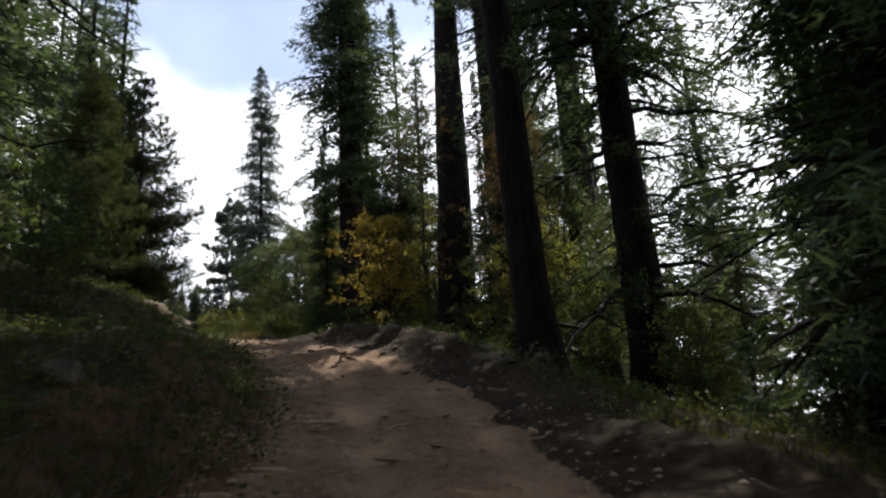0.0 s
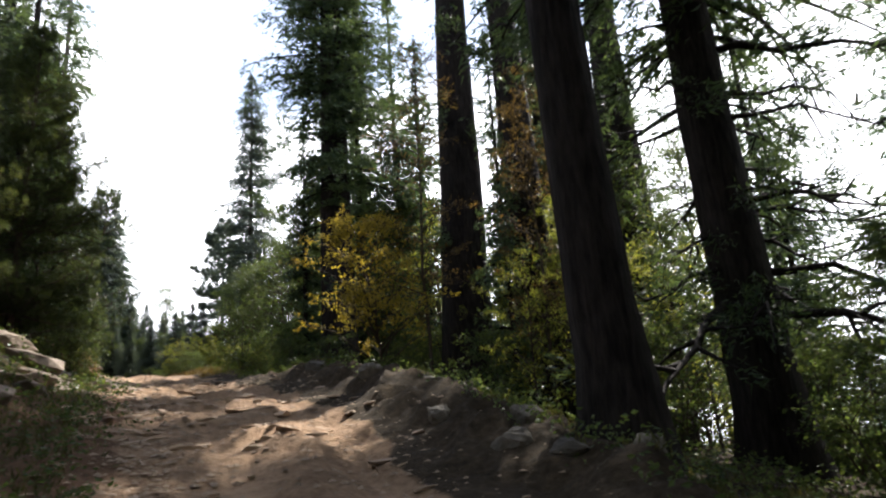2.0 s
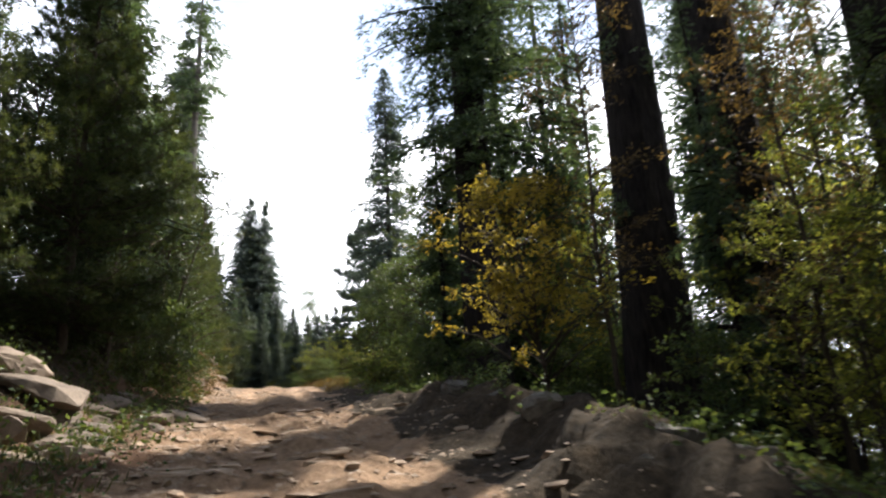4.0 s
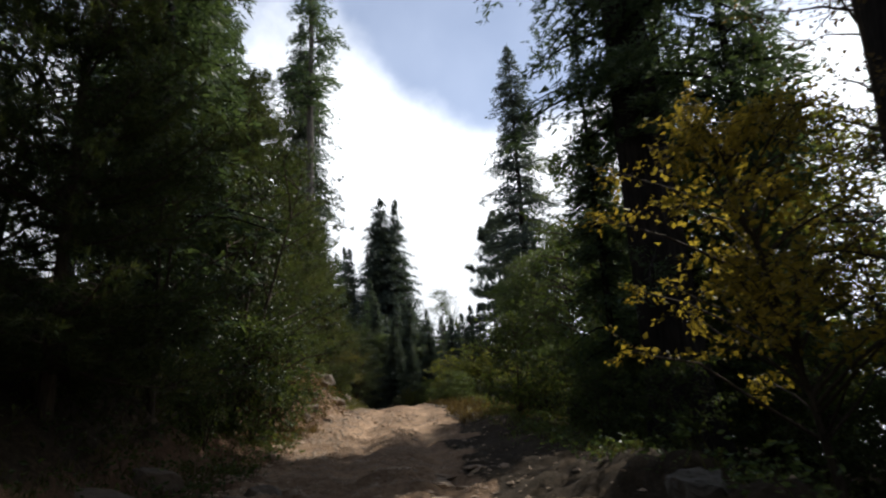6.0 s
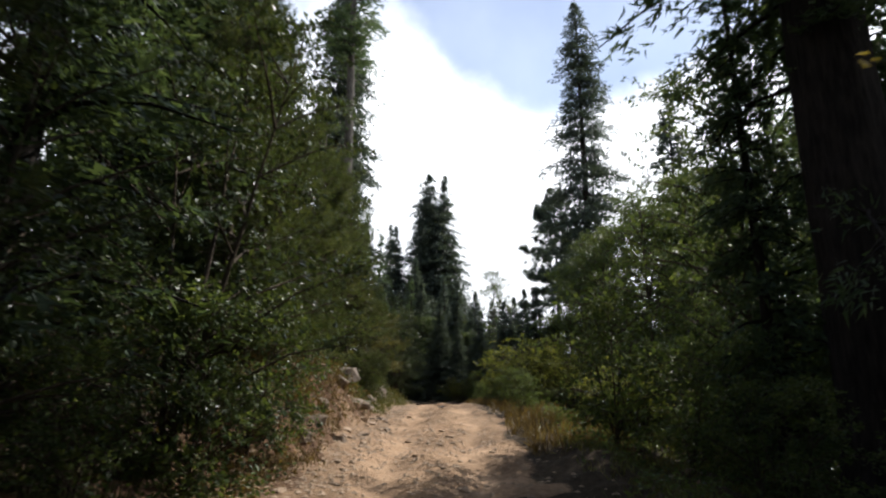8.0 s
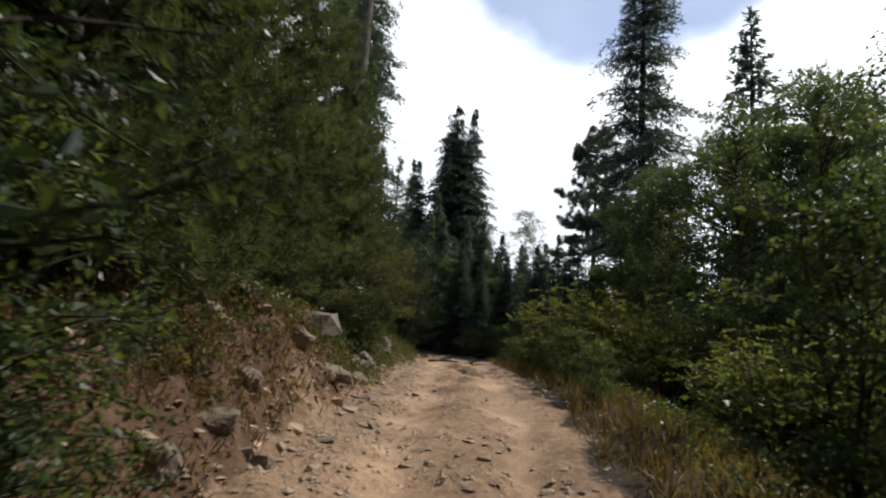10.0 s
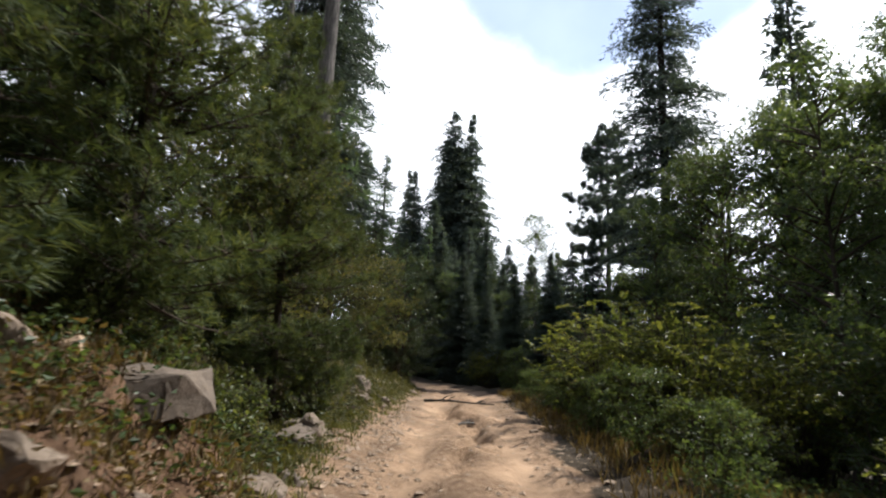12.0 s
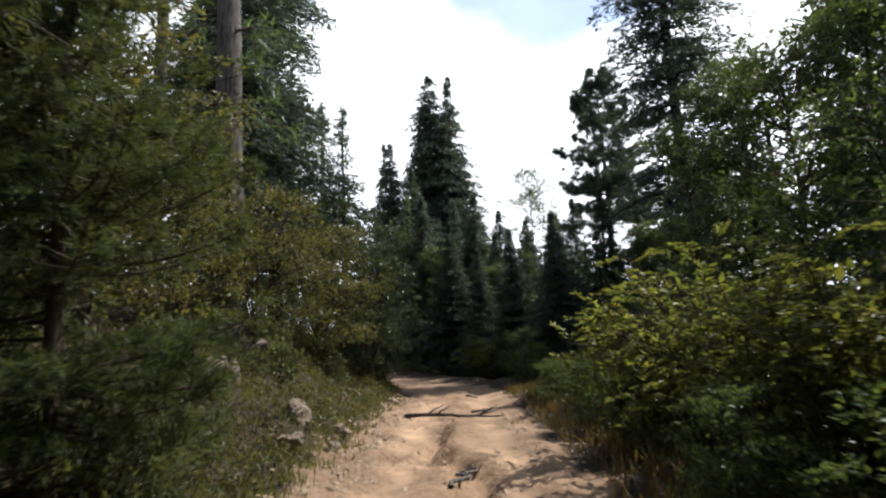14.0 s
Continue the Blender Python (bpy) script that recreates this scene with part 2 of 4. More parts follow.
STONE = stone_material("slab_stone", (0.055, 0.04, 0.028), (0.215, 0.16, 0.112))
GRAVEL = stone_material("road_gravel", (0.17, 0.115, 0.072), (0.43, 0.31, 0.205))

# ---- ground ----
# Middle of the track: x, y, z.
TRACK = np.array([
    (0.3, -60, -9.5), (0.2, -20, -3.4), (0.1, -8, -1.5), (0, 0, -0.12), (0, 3.3, 0.43), (-0.1, 6.1, 0.98), (-0.5, 8.6, 1.44), (-1.05, 11, 1.97),
    (-2, 13.7, 2.66), (-3.16, 16.1, 3.34), (-4.15, 17.9, 3.7), (-5.5, 20.1, 4.17), (-7.1, 22.5, 4.53), (-8.9, 25.6, 5.0),
    (-10.7, 28.7, 5.54), (-12.4, 31.5, 6.04), (-14.5, 35.5, 6.6), (-17.5, 40.3, 7.05), (-21.6, 47, 7.5), (-24.6, 52.5, 7.9),
    (-27.3, 56.4, 8.1), (-31.6, 59.6, 8.4), (-37.4, 64, 8.9), (-44, 72, 9.6), (-52, 82, 10.6), (-75, 96, 12), (-200, 150, 20)])
_s = np.r_[0, np.cumsum(np.hypot(*np.diff(TRACK[:, :2], axis=0).T))]
_u = np.arange(0, _s[-1], 0.35)
FINE = np.column_stack([np.interp(_u, _s, TRACK[:, k]) for k in range(3)])
_k = np.exp(-0.5 * (np.arange(-12, 13) / 4.0) ** 2)
_k /= _k.sum()
FINE = np.column_stack([np.convolve(np.pad(FINE[:, k], 12, mode="edge"), _k, "valid") for k in range(3)])
TAN = np.gradient(FINE[:, :2], axis=0)
TAN /= np.linalg.norm(TAN, axis=1)[:, None]


def along(x, y):
    """Signed distance from the track's middle (right positive), its height there, and the way along."""
    x, y = np.atleast_1d(np.asarray(x, float)), np.atleast_1d(np.asarray(y, float))
    s, z, u = np.empty(x.shape), np.empty(x.shape), np.empty(x.shape)
    for a in range(0, len(x), 4000):
        d2 = (x[a:a + 4000, None] - FINE[:, 0]) ** 2 + (y[a:a + 4000, None] - FINE[:, 1]) ** 2
        n = d2.argmin(1)
        dx, dy = x[a:a + 4000] - FINE[n, 0], y[a:a + 4000] - FINE[n, 1]
        side = np.sign(dx * TAN[n, 1] - dy * TAN[n, 0])
        s[a:a + 4000] = side * np.sqrt(d2[np.arange(len(n)), n])
        f = np.clip(dx * TAN[n, 0] + dy * TAN[n, 1], -0.4, 0.4)
        z[a:a + 4000] = FINE[n, 2] + f * np.gradient(FINE[:, 2])[n] / 0.35
        u[a:a + 4000] = _u[n] + f
    return s, z, u


def waves(x, y, size, seed):
    """Smooth bumps of about that size, between -1 and 1."""
    rng = np.random.RandomState(seed)
    out = np.zeros(np.shape(x))
    for _ in range(7):
        a, p, q = rng.uniform(0, 6.283), rng.uniform(0, 6.283), rng.uniform(0.7, 1.5)
        out = out + np.sin((x * np.cos(a) + y * np.sin(a)) * q * 6.283 / size + p + 1.3 * np.sin((x * np.sin(a) - y * np.cos(a)) * 4.1 / size + q))
    return out / 4.2


def smooth(a, b, v):
    t = np.clip((v - a) / (b - a), 0, 1)
    return t * t * (3 - 2 * t)


def height(x, y):
    s, z, u = along(x, y)
    x, y = np.atleast_1d(x), np.atleast_1d(y)
    s = s + 0.18 * waves(x, y, 3.0, 4)
    left, right = np.maximum(-s, 0), np.maximum(s, 0)
    # Bank on the uphill side, lower where a grassy verge runs along the track's upper part.
    verge = smooth(98, 102, u) * (1 - smooth(106, 110, u))
    steep = smooth(90, 92, u) * (1 - smooth(98, 101, u))
    toe = 1.7 + 0.7 * verge + 0.8 * smooth(69, 72, u) * (1 - smooth(90, 94, u))
    rise = (0.95 - 0.35 * (1 - smooth(70, 86, u)) + 0.25 * waves(x, y, 7, 8)) * smooth(0, 1.7 - 0.7 * steep, left - toe) * (1 + 0.15 * steep * waves(x, y, 0.9, 21)) + 0.12 * smooth(1.4, 2.4, left)
    rise = rise + (0.3 + 0.1 * smooth(76, 88, u)) * np.maximum(left - toe - 1.0, 0) - 0.16 * np.maximum(left - 22, 0)
    # Low berm on the valley side, then the fall of the hill.
    berm = smooth(68, 76, u) * (1 - smooth(82, 88, u))
    fall = (0.12 + 0.4 * berm) * np.exp(-(((right - 2.6) / 0.75) ** 2)) - 0.2 * np.maximum(right - 3.0, 0) - 0.12 * np.maximum(right - 14, 0)
    h = z + np.where(s < 0, rise, fall)
    on = np.exp(-((s / 1.9) ** 4))
    ruts = -0.11 * np.exp(-(((s - 0.75) / 0.28) ** 2)) - 0.09 * np.exp(-(((s + 0.7) / 0.26) ** 2)) + 0.04 * np.exp(-((s / 0.3) ** 2))
    h = h + on * (ruts + 0.035 * waves(x, y, 1.3, 1) + 0.02 * waves(x, y, 0.5, 2) + 0.012 * waves(x, y, 0.24, 12))
    # Worn rock ledges step up across the steep stretch.
    ledgy = smooth(72, 77, u) * (1 - smooth(86, 90, u)) * np.exp(-((s / 2.6) ** 4))
    saw = np.mod(u / 0.95 + 0.55 * waves(x, y, 2.6, 51) + 0.2 * waves(x, y, 0.9, 52), 1.0)
    h = h + ledgy * (0.13 * (smooth(0.0, 0.2, saw) - saw) * (0.7 + 0.5 * waves(x, y, 1.7, 53)) + 0.025 * waves(x, y, 0.55, 54))
    # A gully worn between the wheel marks.
    gully = smooth(99, 106, u) * (1 - smooth(110, 114, u))
    crack = 0.0 + 0.3 * np.sin(u * 0.55) + 0.12 * np.sin(u * 2.3)
    h = h - 0.34 * gully * np.exp(-(((s - crack) / 0.17) ** 2)) * (0.7 + 0.3 * waves(x, y, 0.7, 31)) + 0.14 * gully * smooth(0.0, 0.3, s - crack) * (1 - smooth(1.1, 2.0, s))
    h = h + (1 - on) * (0.12 * waves(x, y, 2.2, 3) + 0.06 * waves(x, y, 0.8, 5))
    h = h + berm * smooth(1.4, 2.0, right) * (1 - smooth(3.6, 4.6, right)) * (0.13 * waves(x, y, 1.1, 41) + 0.09 * waves(x, y, 0.5, 42))
    h = h + steep * smooth(1.6, 2.2, left) * (1 - smooth(4, 5, left)) * (0.1 * waves(x, y, 0.7, 43) + 0.05 * waves(x, y, 0.4, 44))
    far_off = smooth(12, 40, np.abs(s))
    return h + far_off * 0.9 * waves(x, y, 17, 6)


def ground_at(x, y):
    return float(height(np.array([x]), np.array([y]))[0])


def grid_lines(lo, hi, step, reach):
    mid = list(np.arange(lo, hi, step))
    up, d = [hi], step
    while up[-1] < reach:
        d *= 1.14
        up.append(up[-1] + d)
    down, d = [lo - step], step
    while down[-1] > -reach:
        d *= 1.14
        down.append(down[-1] - d)
    return np.array(down[::-1] + mid + up)


def mesh_of(name, verts, faces, mat, smooth_shade=False):
    me = bpy.data.meshes.new(name)
    verts = np.asarray(verts, np.float32)
    faces = np.asarray(faces, np.int32)
    n, k = faces.shape
    me.vertices.add(len(verts))
    me.vertices.foreach_set("co", verts.ravel())
    me.loops.add(n * k)
    me.loops.foreach_set("vertex_index", faces.ravel())
    me.polygons.add(n)
    me.polygons.foreach_set("loop_start", np.arange(0, n * k, k, dtype=np.int32))
    me.polygons.foreach_set("loop_total", np.full(n, k, np.int32))
    me.polygons.foreach_set("use_smooth", np.full(n, smooth_shade))
    me.update(calc_edges=True)
    me.validate()
    me.materials.append(mat)
    return me


def build_ground():
    xs, ys = grid_lines(-26, 4, 0.125, 2500), grid_lines(-2, 53, 0.125, 2500)
    gx, gy = np.meshgrid(xs, ys)
    x, y = gx.ravel(), gy.ravel()
    z = height(x, y)
    away = np.hypot(x + 10, y - 30)
    z = np.clip(z, -60, 60) + smooth(150, 900, away) * 30 * waves(x, y, 700, 9)
    w = len(xs)
    i = np.arange(len(ys) - 1)[:, None] * w + np.arange(w - 1)
    faces = np.stack([i, i + 1, i + w + 1, i + w], -1).reshape(-1, 4)
    me = mesh_of("ground", np.column_stack([x, y, z]), faces, GROUND, True)
    s, _, u = along(x, y)
    s = s + 0.25 * waves(x, y, 2.0, 14)
    track = 1 - np.where(s < 0, smooth(1.5, 2.3, -s), smooth(1.25 - 0.3 * (u < 90), 1.8 - 0.35 * (u < 90), s))
    wheel = np.maximum(np.exp(-(((s - 0.75) / 0.33) ** 2)), np.exp(-(((s + 0.7) / 0.33) ** 2))) * (0.65 + 0.35 * waves(x, y, 2.5, 33)) * (1 - 0.85 * smooth(70, 75, u) * (1 - smooth(88, 92, u)))
    bare = smooth(1.2, 1.9, -s) * (1 - smooth(2.6, 4.0, -s)) * (1 - 0.75 * smooth(98, 101, u)) + 0.2 * smooth(1.2, 1.9, s) * (1 - smooth(2.2, 3.0, s))
    for key, values in (("track", track), ("wheel", np.clip(wheel, 0, 1)), ("bare", np.clip(bare, 0, 1))):
        me.attributes.new(key, "FLOAT", "POINT").data.foreach_set("value", values.astype(np.float32))
    return tagged(new("ground", me), "forest hillside of litter and bare earth with a rutted dirt track", "ground", kind="structure")


build_ground()

# ---- plants: builders ----


def unit(v):
    return v / np.maximum(np.linalg.norm(v, axis=-1, keepdims=True), 1e-9)


class Shape:
    """Collects quads of one part."""

    def __init__(self, needles=False):
        self.v, self.f, self.n, self.needles = [], [], 0, needles

    def add(self, verts, faces):
        self.v.append(np.asarray(verts, float))
        self.f.append(np.asarray(faces, int) + self.n)
        self.n += len(verts)

    def tube(self, path, radii, sides=8, rough=0.0, rng=None):
        path, radii = np.asarray(path, float), np.asarray(radii, float)
        t = unit(np.gradient(path, axis=0))
        ref = np.where(np.abs(t[:, 2:3]) > 0.9, [[1.0, 0, 0]], [[0, 0, 1.0]])
        a = unit(np.cross(t, ref))
        b = np.cross(t, a)
        ang = np.linspace(0, 2 * np.pi, sides, endpoint=False)
        r = radii[:, None] * np.ones(sides)
        if rough:
            ridge = 1 + rough * rng.uniform(-1, 1, sides)[None, :] + 0.5 * rough * rng.uniform(-1, 1, (len(path), sides))
            r = r * ridge
        ring = path[:, None] + r[..., None] * (np.cos(ang)[None, :, None] * a[:, None] + np.sin(ang)[None, :, None] * b[:, None])
        n = len(path)
        i = np.arange(n - 1)[:, None] * sides
        j = np.arange(sides)
        k = (j + 1) % sides
        self.add(ring.reshape(-1, 3), np.stack([i + j, i + k, i + sides + k, i + sides + j], -1).reshape(-1, 4))

    def leaves(self, at, way, length, width, rng, fold=0.0):
        """Pointed leaves from their stalks at the places given."""
        at, way = np.asarray(at, float), unit(np.asarray(way, float))
        n = len(at)
        side = unit(np.cross(way, rng.normal(size=(n, 3))))
        up = np.cross(side, way)
        length, width = np.broadcast_to(length, n)[:, None], np.broadcast_to(width, n)[:, None]
        if self.needles:
            root = at + way * length * 0.1
            v = np.stack([root + side * width * 0.5, at + way * length - up * length * 0.1, root - side * width * 0.5], 1)
            self.add(v.reshape(-1, 3), np.arange(n)[:, None] * 3 + np.arange(3))
            return
        mid = at + way * length * 0.45
        v = np.stack([at, mid + side * width * 0.5 + up * width * fold, at + way * length - up * length * 0.12, mid - side * width * 0.5 + up * width * fold], 1)
        i = np.arange(n)[:, None] * 4
        self.add(v.reshape(-1, 3), i + np.arange(4))

    def sprigs(self, at, way, across, length, width, rng, fan=5):
        """Flat twigs of needles: a fan of narrow blades about each way out."""
        way, n = unit(np.asarray(way, float)), len(at)
        side = unit(np.asarray(across, float) - (np.asarray(across, float) * way).sum(1, keepdims=True) * way)
        length = np.broadcast_to(length, n)
        for k in range(fan):
            a = (k - (fan - 1) / 2) * 0.5 + rng.normal(0, 0.12, n)
            d = way * np.cos(a)[:, None] + side * np.sin(a)[:, None] + np.array([0, 0, 1]) * rng.normal(-0.05, 0.14, (n, 1))
            start = at + way * (rng.uniform(-0.5, 0.2, n) * length)[:, None]
            self.leaves(start, d, length * rng.uniform(0.7, 1.15, n), length * width, rng, 0.1)

    def mesh(self, name, mat, smooth_shade=False):
        return mesh_of(name, np.concatenate(self.v), np.concatenate(self.f), mat, smooth_shade)


def part(name, data, parent, label=""):
    ob = new(name, data)
    ob.parent = parent
    if label:
        ob["label"] = label
    return ob


def trunk_path(h, rng, lean=(0, 0), wobble=0.01, rows=26):
    s = np.linspace(0, 1, rows) ** 1.3
    x = lean[0] * h * s + wobble * h * np.cumsum(rng.normal(size=rows)) / rows * 1.2
    y = lean[1] * h * s + wobble * h * np.cumsum(rng.normal(size=rows)) / rows * 1.2
    p = np.column_stack([x - x[0], y - y[0], s * h - 0.35 * (s == 0)])
    return s, p


def conifer(seed, h, girth, crown_from, reach, branches, sprays, size, mats, droop=0.25, lean=(0, 0), bare=0, shape=0.85, name="conifer_tree", sides=14, fan=0, coarse=False, point=0.0):
    """A fir or cedar: ridged trunk, drooping boughs carrying flat sprays. sprays: how many on a bough of full length."""
    rng = np.random.RandomState(seed)
    root = new(name)
    wood, crown = Shape(), Shape(True)
    s, p = trunk_path(h, rng, lean)
    flare = 1 + 0.45 * np.exp(-s * h / 0.6)
    wood.tube(p, girth / 2 * (1 - s) ** 0.75 * flare + 0.012, sides, 0.06, rng)
    at_z = lambda z: np.array([np.interp(z, p[:, 2], p[:, 0]), np.interp(z, p[:, 2], p[:, 1]), z])  # noqa: E731
    tips, boughs = [], []
    for n in range(branches + bare):
        dead = n >= branches
        limb = Shape() if dead else wood
        if dead:
            boughs.append(limb)
        f = rng.uniform(0, 1) ** 0.9 if not dead else 0.0
        z = crown_from + f * (h - crown_from) * 0.985 if not dead else rng.uniform(0.25, 1.0) * crown_from
        grow = (1 - f) ** shape * (0.55 + 0.45 * min(1, f / 0.12)) if not dead else rng.uniform(0.3, 0.8)
        ln = max(reach * grow * rng.uniform(0.45 if coarse else 0.6, 1.2), 0.25)
        az = rng.uniform(0, 6.283)
        out = np.array([math.cos(az), math.sin(az), 0])
        across = np.array([-math.sin(az), math.cos(az), 0])
        q = np.linspace(0, 1, 4 if coarse else 6)
        lift = rng.uniform(0.0, 0.35) * (0.4 + f)
        bend = rng.normal(0, 0.12)
        line = at_z(z) + q[:, None] * ln * out + (lift * q - (droop + rng.uniform(0, 0.2)) * q ** 2)[:, None] * ln * np.array([0, 0, 1]) + (bend * q ** 2)[:, None] * ln * across
        if dead:
            line += rng.normal(0, 0.05, (len(q), 3)) * ln * q[:, None]
        thick = 0.012 + 0.016 * ln * (1.3 if dead else 1)
        limb.tube(line, thick * (1 - 0.85 * q), 3 if coarse else 5)
        if dead:
            for _ in range(7):
                a = rng.uniform(0.3, 1)
                b = np.array([np.interp(a, q, line[:, k]) for k in range(3)])
                tw = unit(out * rng.uniform(0.2, 1) + across * rng.uniform(-1, 1) + np.array([0, 0, rng.uniform(-0.6, 0.35)]))
                l2 = ln * rng.uniform(0.15, 0.4)
                e = np.linspace(0, 1, 4)[:, None]
                twig = b + e * tw * l2 + e ** 2 * np.array([0, 0, -0.12]) * l2 + e * rng.normal(0, 0.06, (4, 3)) * l2
                limb.tube(twig, 0.4 * thick * (1 - 0.8 * e[:, 0]), 4)
                tips.append((twig[-1], tw, 0.25 * sprays))
        count = int(sprays * (0.12 if dead else 1) * max(ln / reach, 0.12) ** 1.25)
        if count < 1:
            continue
        a = 1 - (1 - 0.14) * rng.uniform(0, 1, count) ** 0.75
        base = np.column_stack([np.interp(a, q, line[:, k]) for k in range(3)])
        wide = np.clip(rng.normal(0, 1, count), -2, 2) * (0.05 + 0.2 * ln * np.minimum(1, 1.35 - a))
        pos = base + wide[:, None] * across + np.column_stack([np.zeros(count), np.zeros(count), rng.normal(-0.03, 0.06 + 0.02 * ln, count) - 0.16 * np.abs(wide)])
        way_out = out * rng.uniform(0.3, 1.0, (count, 1)) + across * np.sign(wide)[:, None] * rng.uniform(0.1, 1.1, (count, 1)) + np.array([0, 0, 1]) * rng.normal(-0.25, 0.35, (count, 1))
        k = size * rng.uniform(0.6, 1.3, count) * (1 - point * (1 - (1 - f) ** 0.5))
        if fan:
            crown.sprigs(pos, way_out, np.broadcast_to(across, (count, 3)), k, 0.22, rng, fan)
        else:
            crown.leaves(pos, way_out, k, k * rng.uniform(0.3, 0.5, count), rng, 0.15)
        # Older, broader sprays close to the wood keep the crown dense.
        inner = count // (9 if coarse else 5)
        if not dead and inner:
            e = rng.uniform(0.06, 0.5, inner)
            pos = np.column_stack([np.interp(e, q, line[:, k2]) for k2 in range(3)]) + np.clip(rng.normal(0, 1, (inner, 3)), -1.6, 1.6) * (0.1 + 0.04 * ln)
            crown.leaves(pos, out + rng.normal(0, 0.7, (inner, 3)), 0.45 if coarse and not fan else 0.34, 0.26 if coarse and not fan else 0.17, rng, 0.2)
    for tip, tw, num in tips if sprays else ():
        num = max(int(num), 3)
        pos = tip + rng.normal(0, 0.12, (num, 3))
        k = size * rng.uniform(0.5, 1.0, num)
        crown.leaves(pos, tw + rng.normal(0, 0.6, (num, 3)), k, k * 0.2, rng, 0.15)
    trunk = part("trunk", wood.mesh("trunk", mats[0], True), root)
    for limb in boughs:
        part("dead_branch", limb.mesh("dead_branch", mats[0], True), trunk, "bare dead branch with thin twigs")
    if not sprays:
        return root
    num = 30
    pos = at_z(h * 0.985) + rng.normal(0, 0.06, (num, 3)) + np.column_stack([np.zeros((num, 2)), rng.uniform(-0.5, 0.2, num)])
    crown.leaves(pos, np.array([0, 0, 0.8]) + rng.normal(0, 0.5, (num, 3)), size * 0.8, size * 0.25, rng)
    part("crown", crown.mesh("crown", mats[1]), root)
    return root


def long_pine(seed, h, girth, crown_from, reach, boughs, tufts, needles, length, width, mats, lean=(0, 0), name="pine_tree"):
    """A pine with long needles in brush-like tufts on upturned boughs."""
    rng = np.random.RandomState(seed)
    root = new(name)
    wood, crown = Shape(), Shape(True)
    s, p = trunk_path(h, rng, lean, 0.012)
    wood.tube(p, girth / 2 * (1 - s) ** 0.8 * (1 + 0.3 * np.exp(-s * h / 0.4)) + 0.01, 10, 0.05, rng)
    for n in range(boughs):
        f = rng.uniform(0, 1) ** 1.25
        z = crown_from + f * (h - crown_from) * 0.97
        ln = max(reach * (1 - f) ** 0.7 * (0.7 + 0.3 * min(1, f / 0.15)) * rng.uniform(0.6, 1.15), 0.3)
        az = rng.uniform(0, 6.283)
        out, across = np.array([math.cos(az), math.sin(az), 0]), np.array([-math.sin(az), math.cos(az), 0])
        q = np.linspace(0, 1, 7)
        b0 = np.array([np.interp(z, p[:, 2], p[:, 0]), np.interp(z, p[:, 2], p[:, 1]), z])
        line = b0 + q[:, None] * ln * out + (((rng.uniform(-0.25, 0.1) - 0.35 * max(0, 1 - f * 4)) * q + 0.35 * q ** 2) * ln)[:, None] * np.array([0, 0, 1]) + (rng.normal(0, 0.15) * q ** 2 * ln)[:, None] * across
        wood.tube(line, (0.008 + 0.009 * ln) * (1 - 0.8 * q), 5)
        count = max(int(tufts * ln / reach), 3)
        a = 1 - 0.9 * rng.uniform(0, 1, count) ** 1.15
        a[0] = 1
        base = np.column_stack([np.interp(a, q, line[:, k]) for k in range(3)])
        wide = rng.normal(0, 1, count) * 0.24 * ln * np.minimum(1, 1.25 - a)
        tip = base + wide[:, None] * across + np.array([0, 0, 1]) * (np.abs(wide) * 0.25 + rng.normal(0.02, 0.08, count))[:, None] + out * (0.3 * np.abs(wide))[:, None]
        way_out = unit(out * 0.8 + across * (np.sign(wide) * rng.uniform(0, 0.7, count))[:, None] + np.array([0, 0, 1]) * rng.uniform(0.0, 0.6, (count, 1)))
        for b, e in zip(base[::2], tip[::2]):
            wood.tube([b, e], [0.009, 0.004], 3)
        m = count * needles
        at = np.repeat(tip, needles, 0) + rng.uniform(-0.5, 0.1, (m, 1)) * length * 0.8 * np.repeat(way_out, needles, 0)
        dirs = np.repeat(way_out, needles, 0) * 0.75 + unit(rng.normal(size=(m, 3))) * 0.75 + np.array([0, 0, -0.12])
        crown.leaves(at, dirs, length * rng.uniform(0.7, 1.1, m), width, rng)
    part("trunk", wood.mesh("trunk", mats[0], True), root)
    part("crown", crown.mesh("crown", mats[1]), root)
    return root


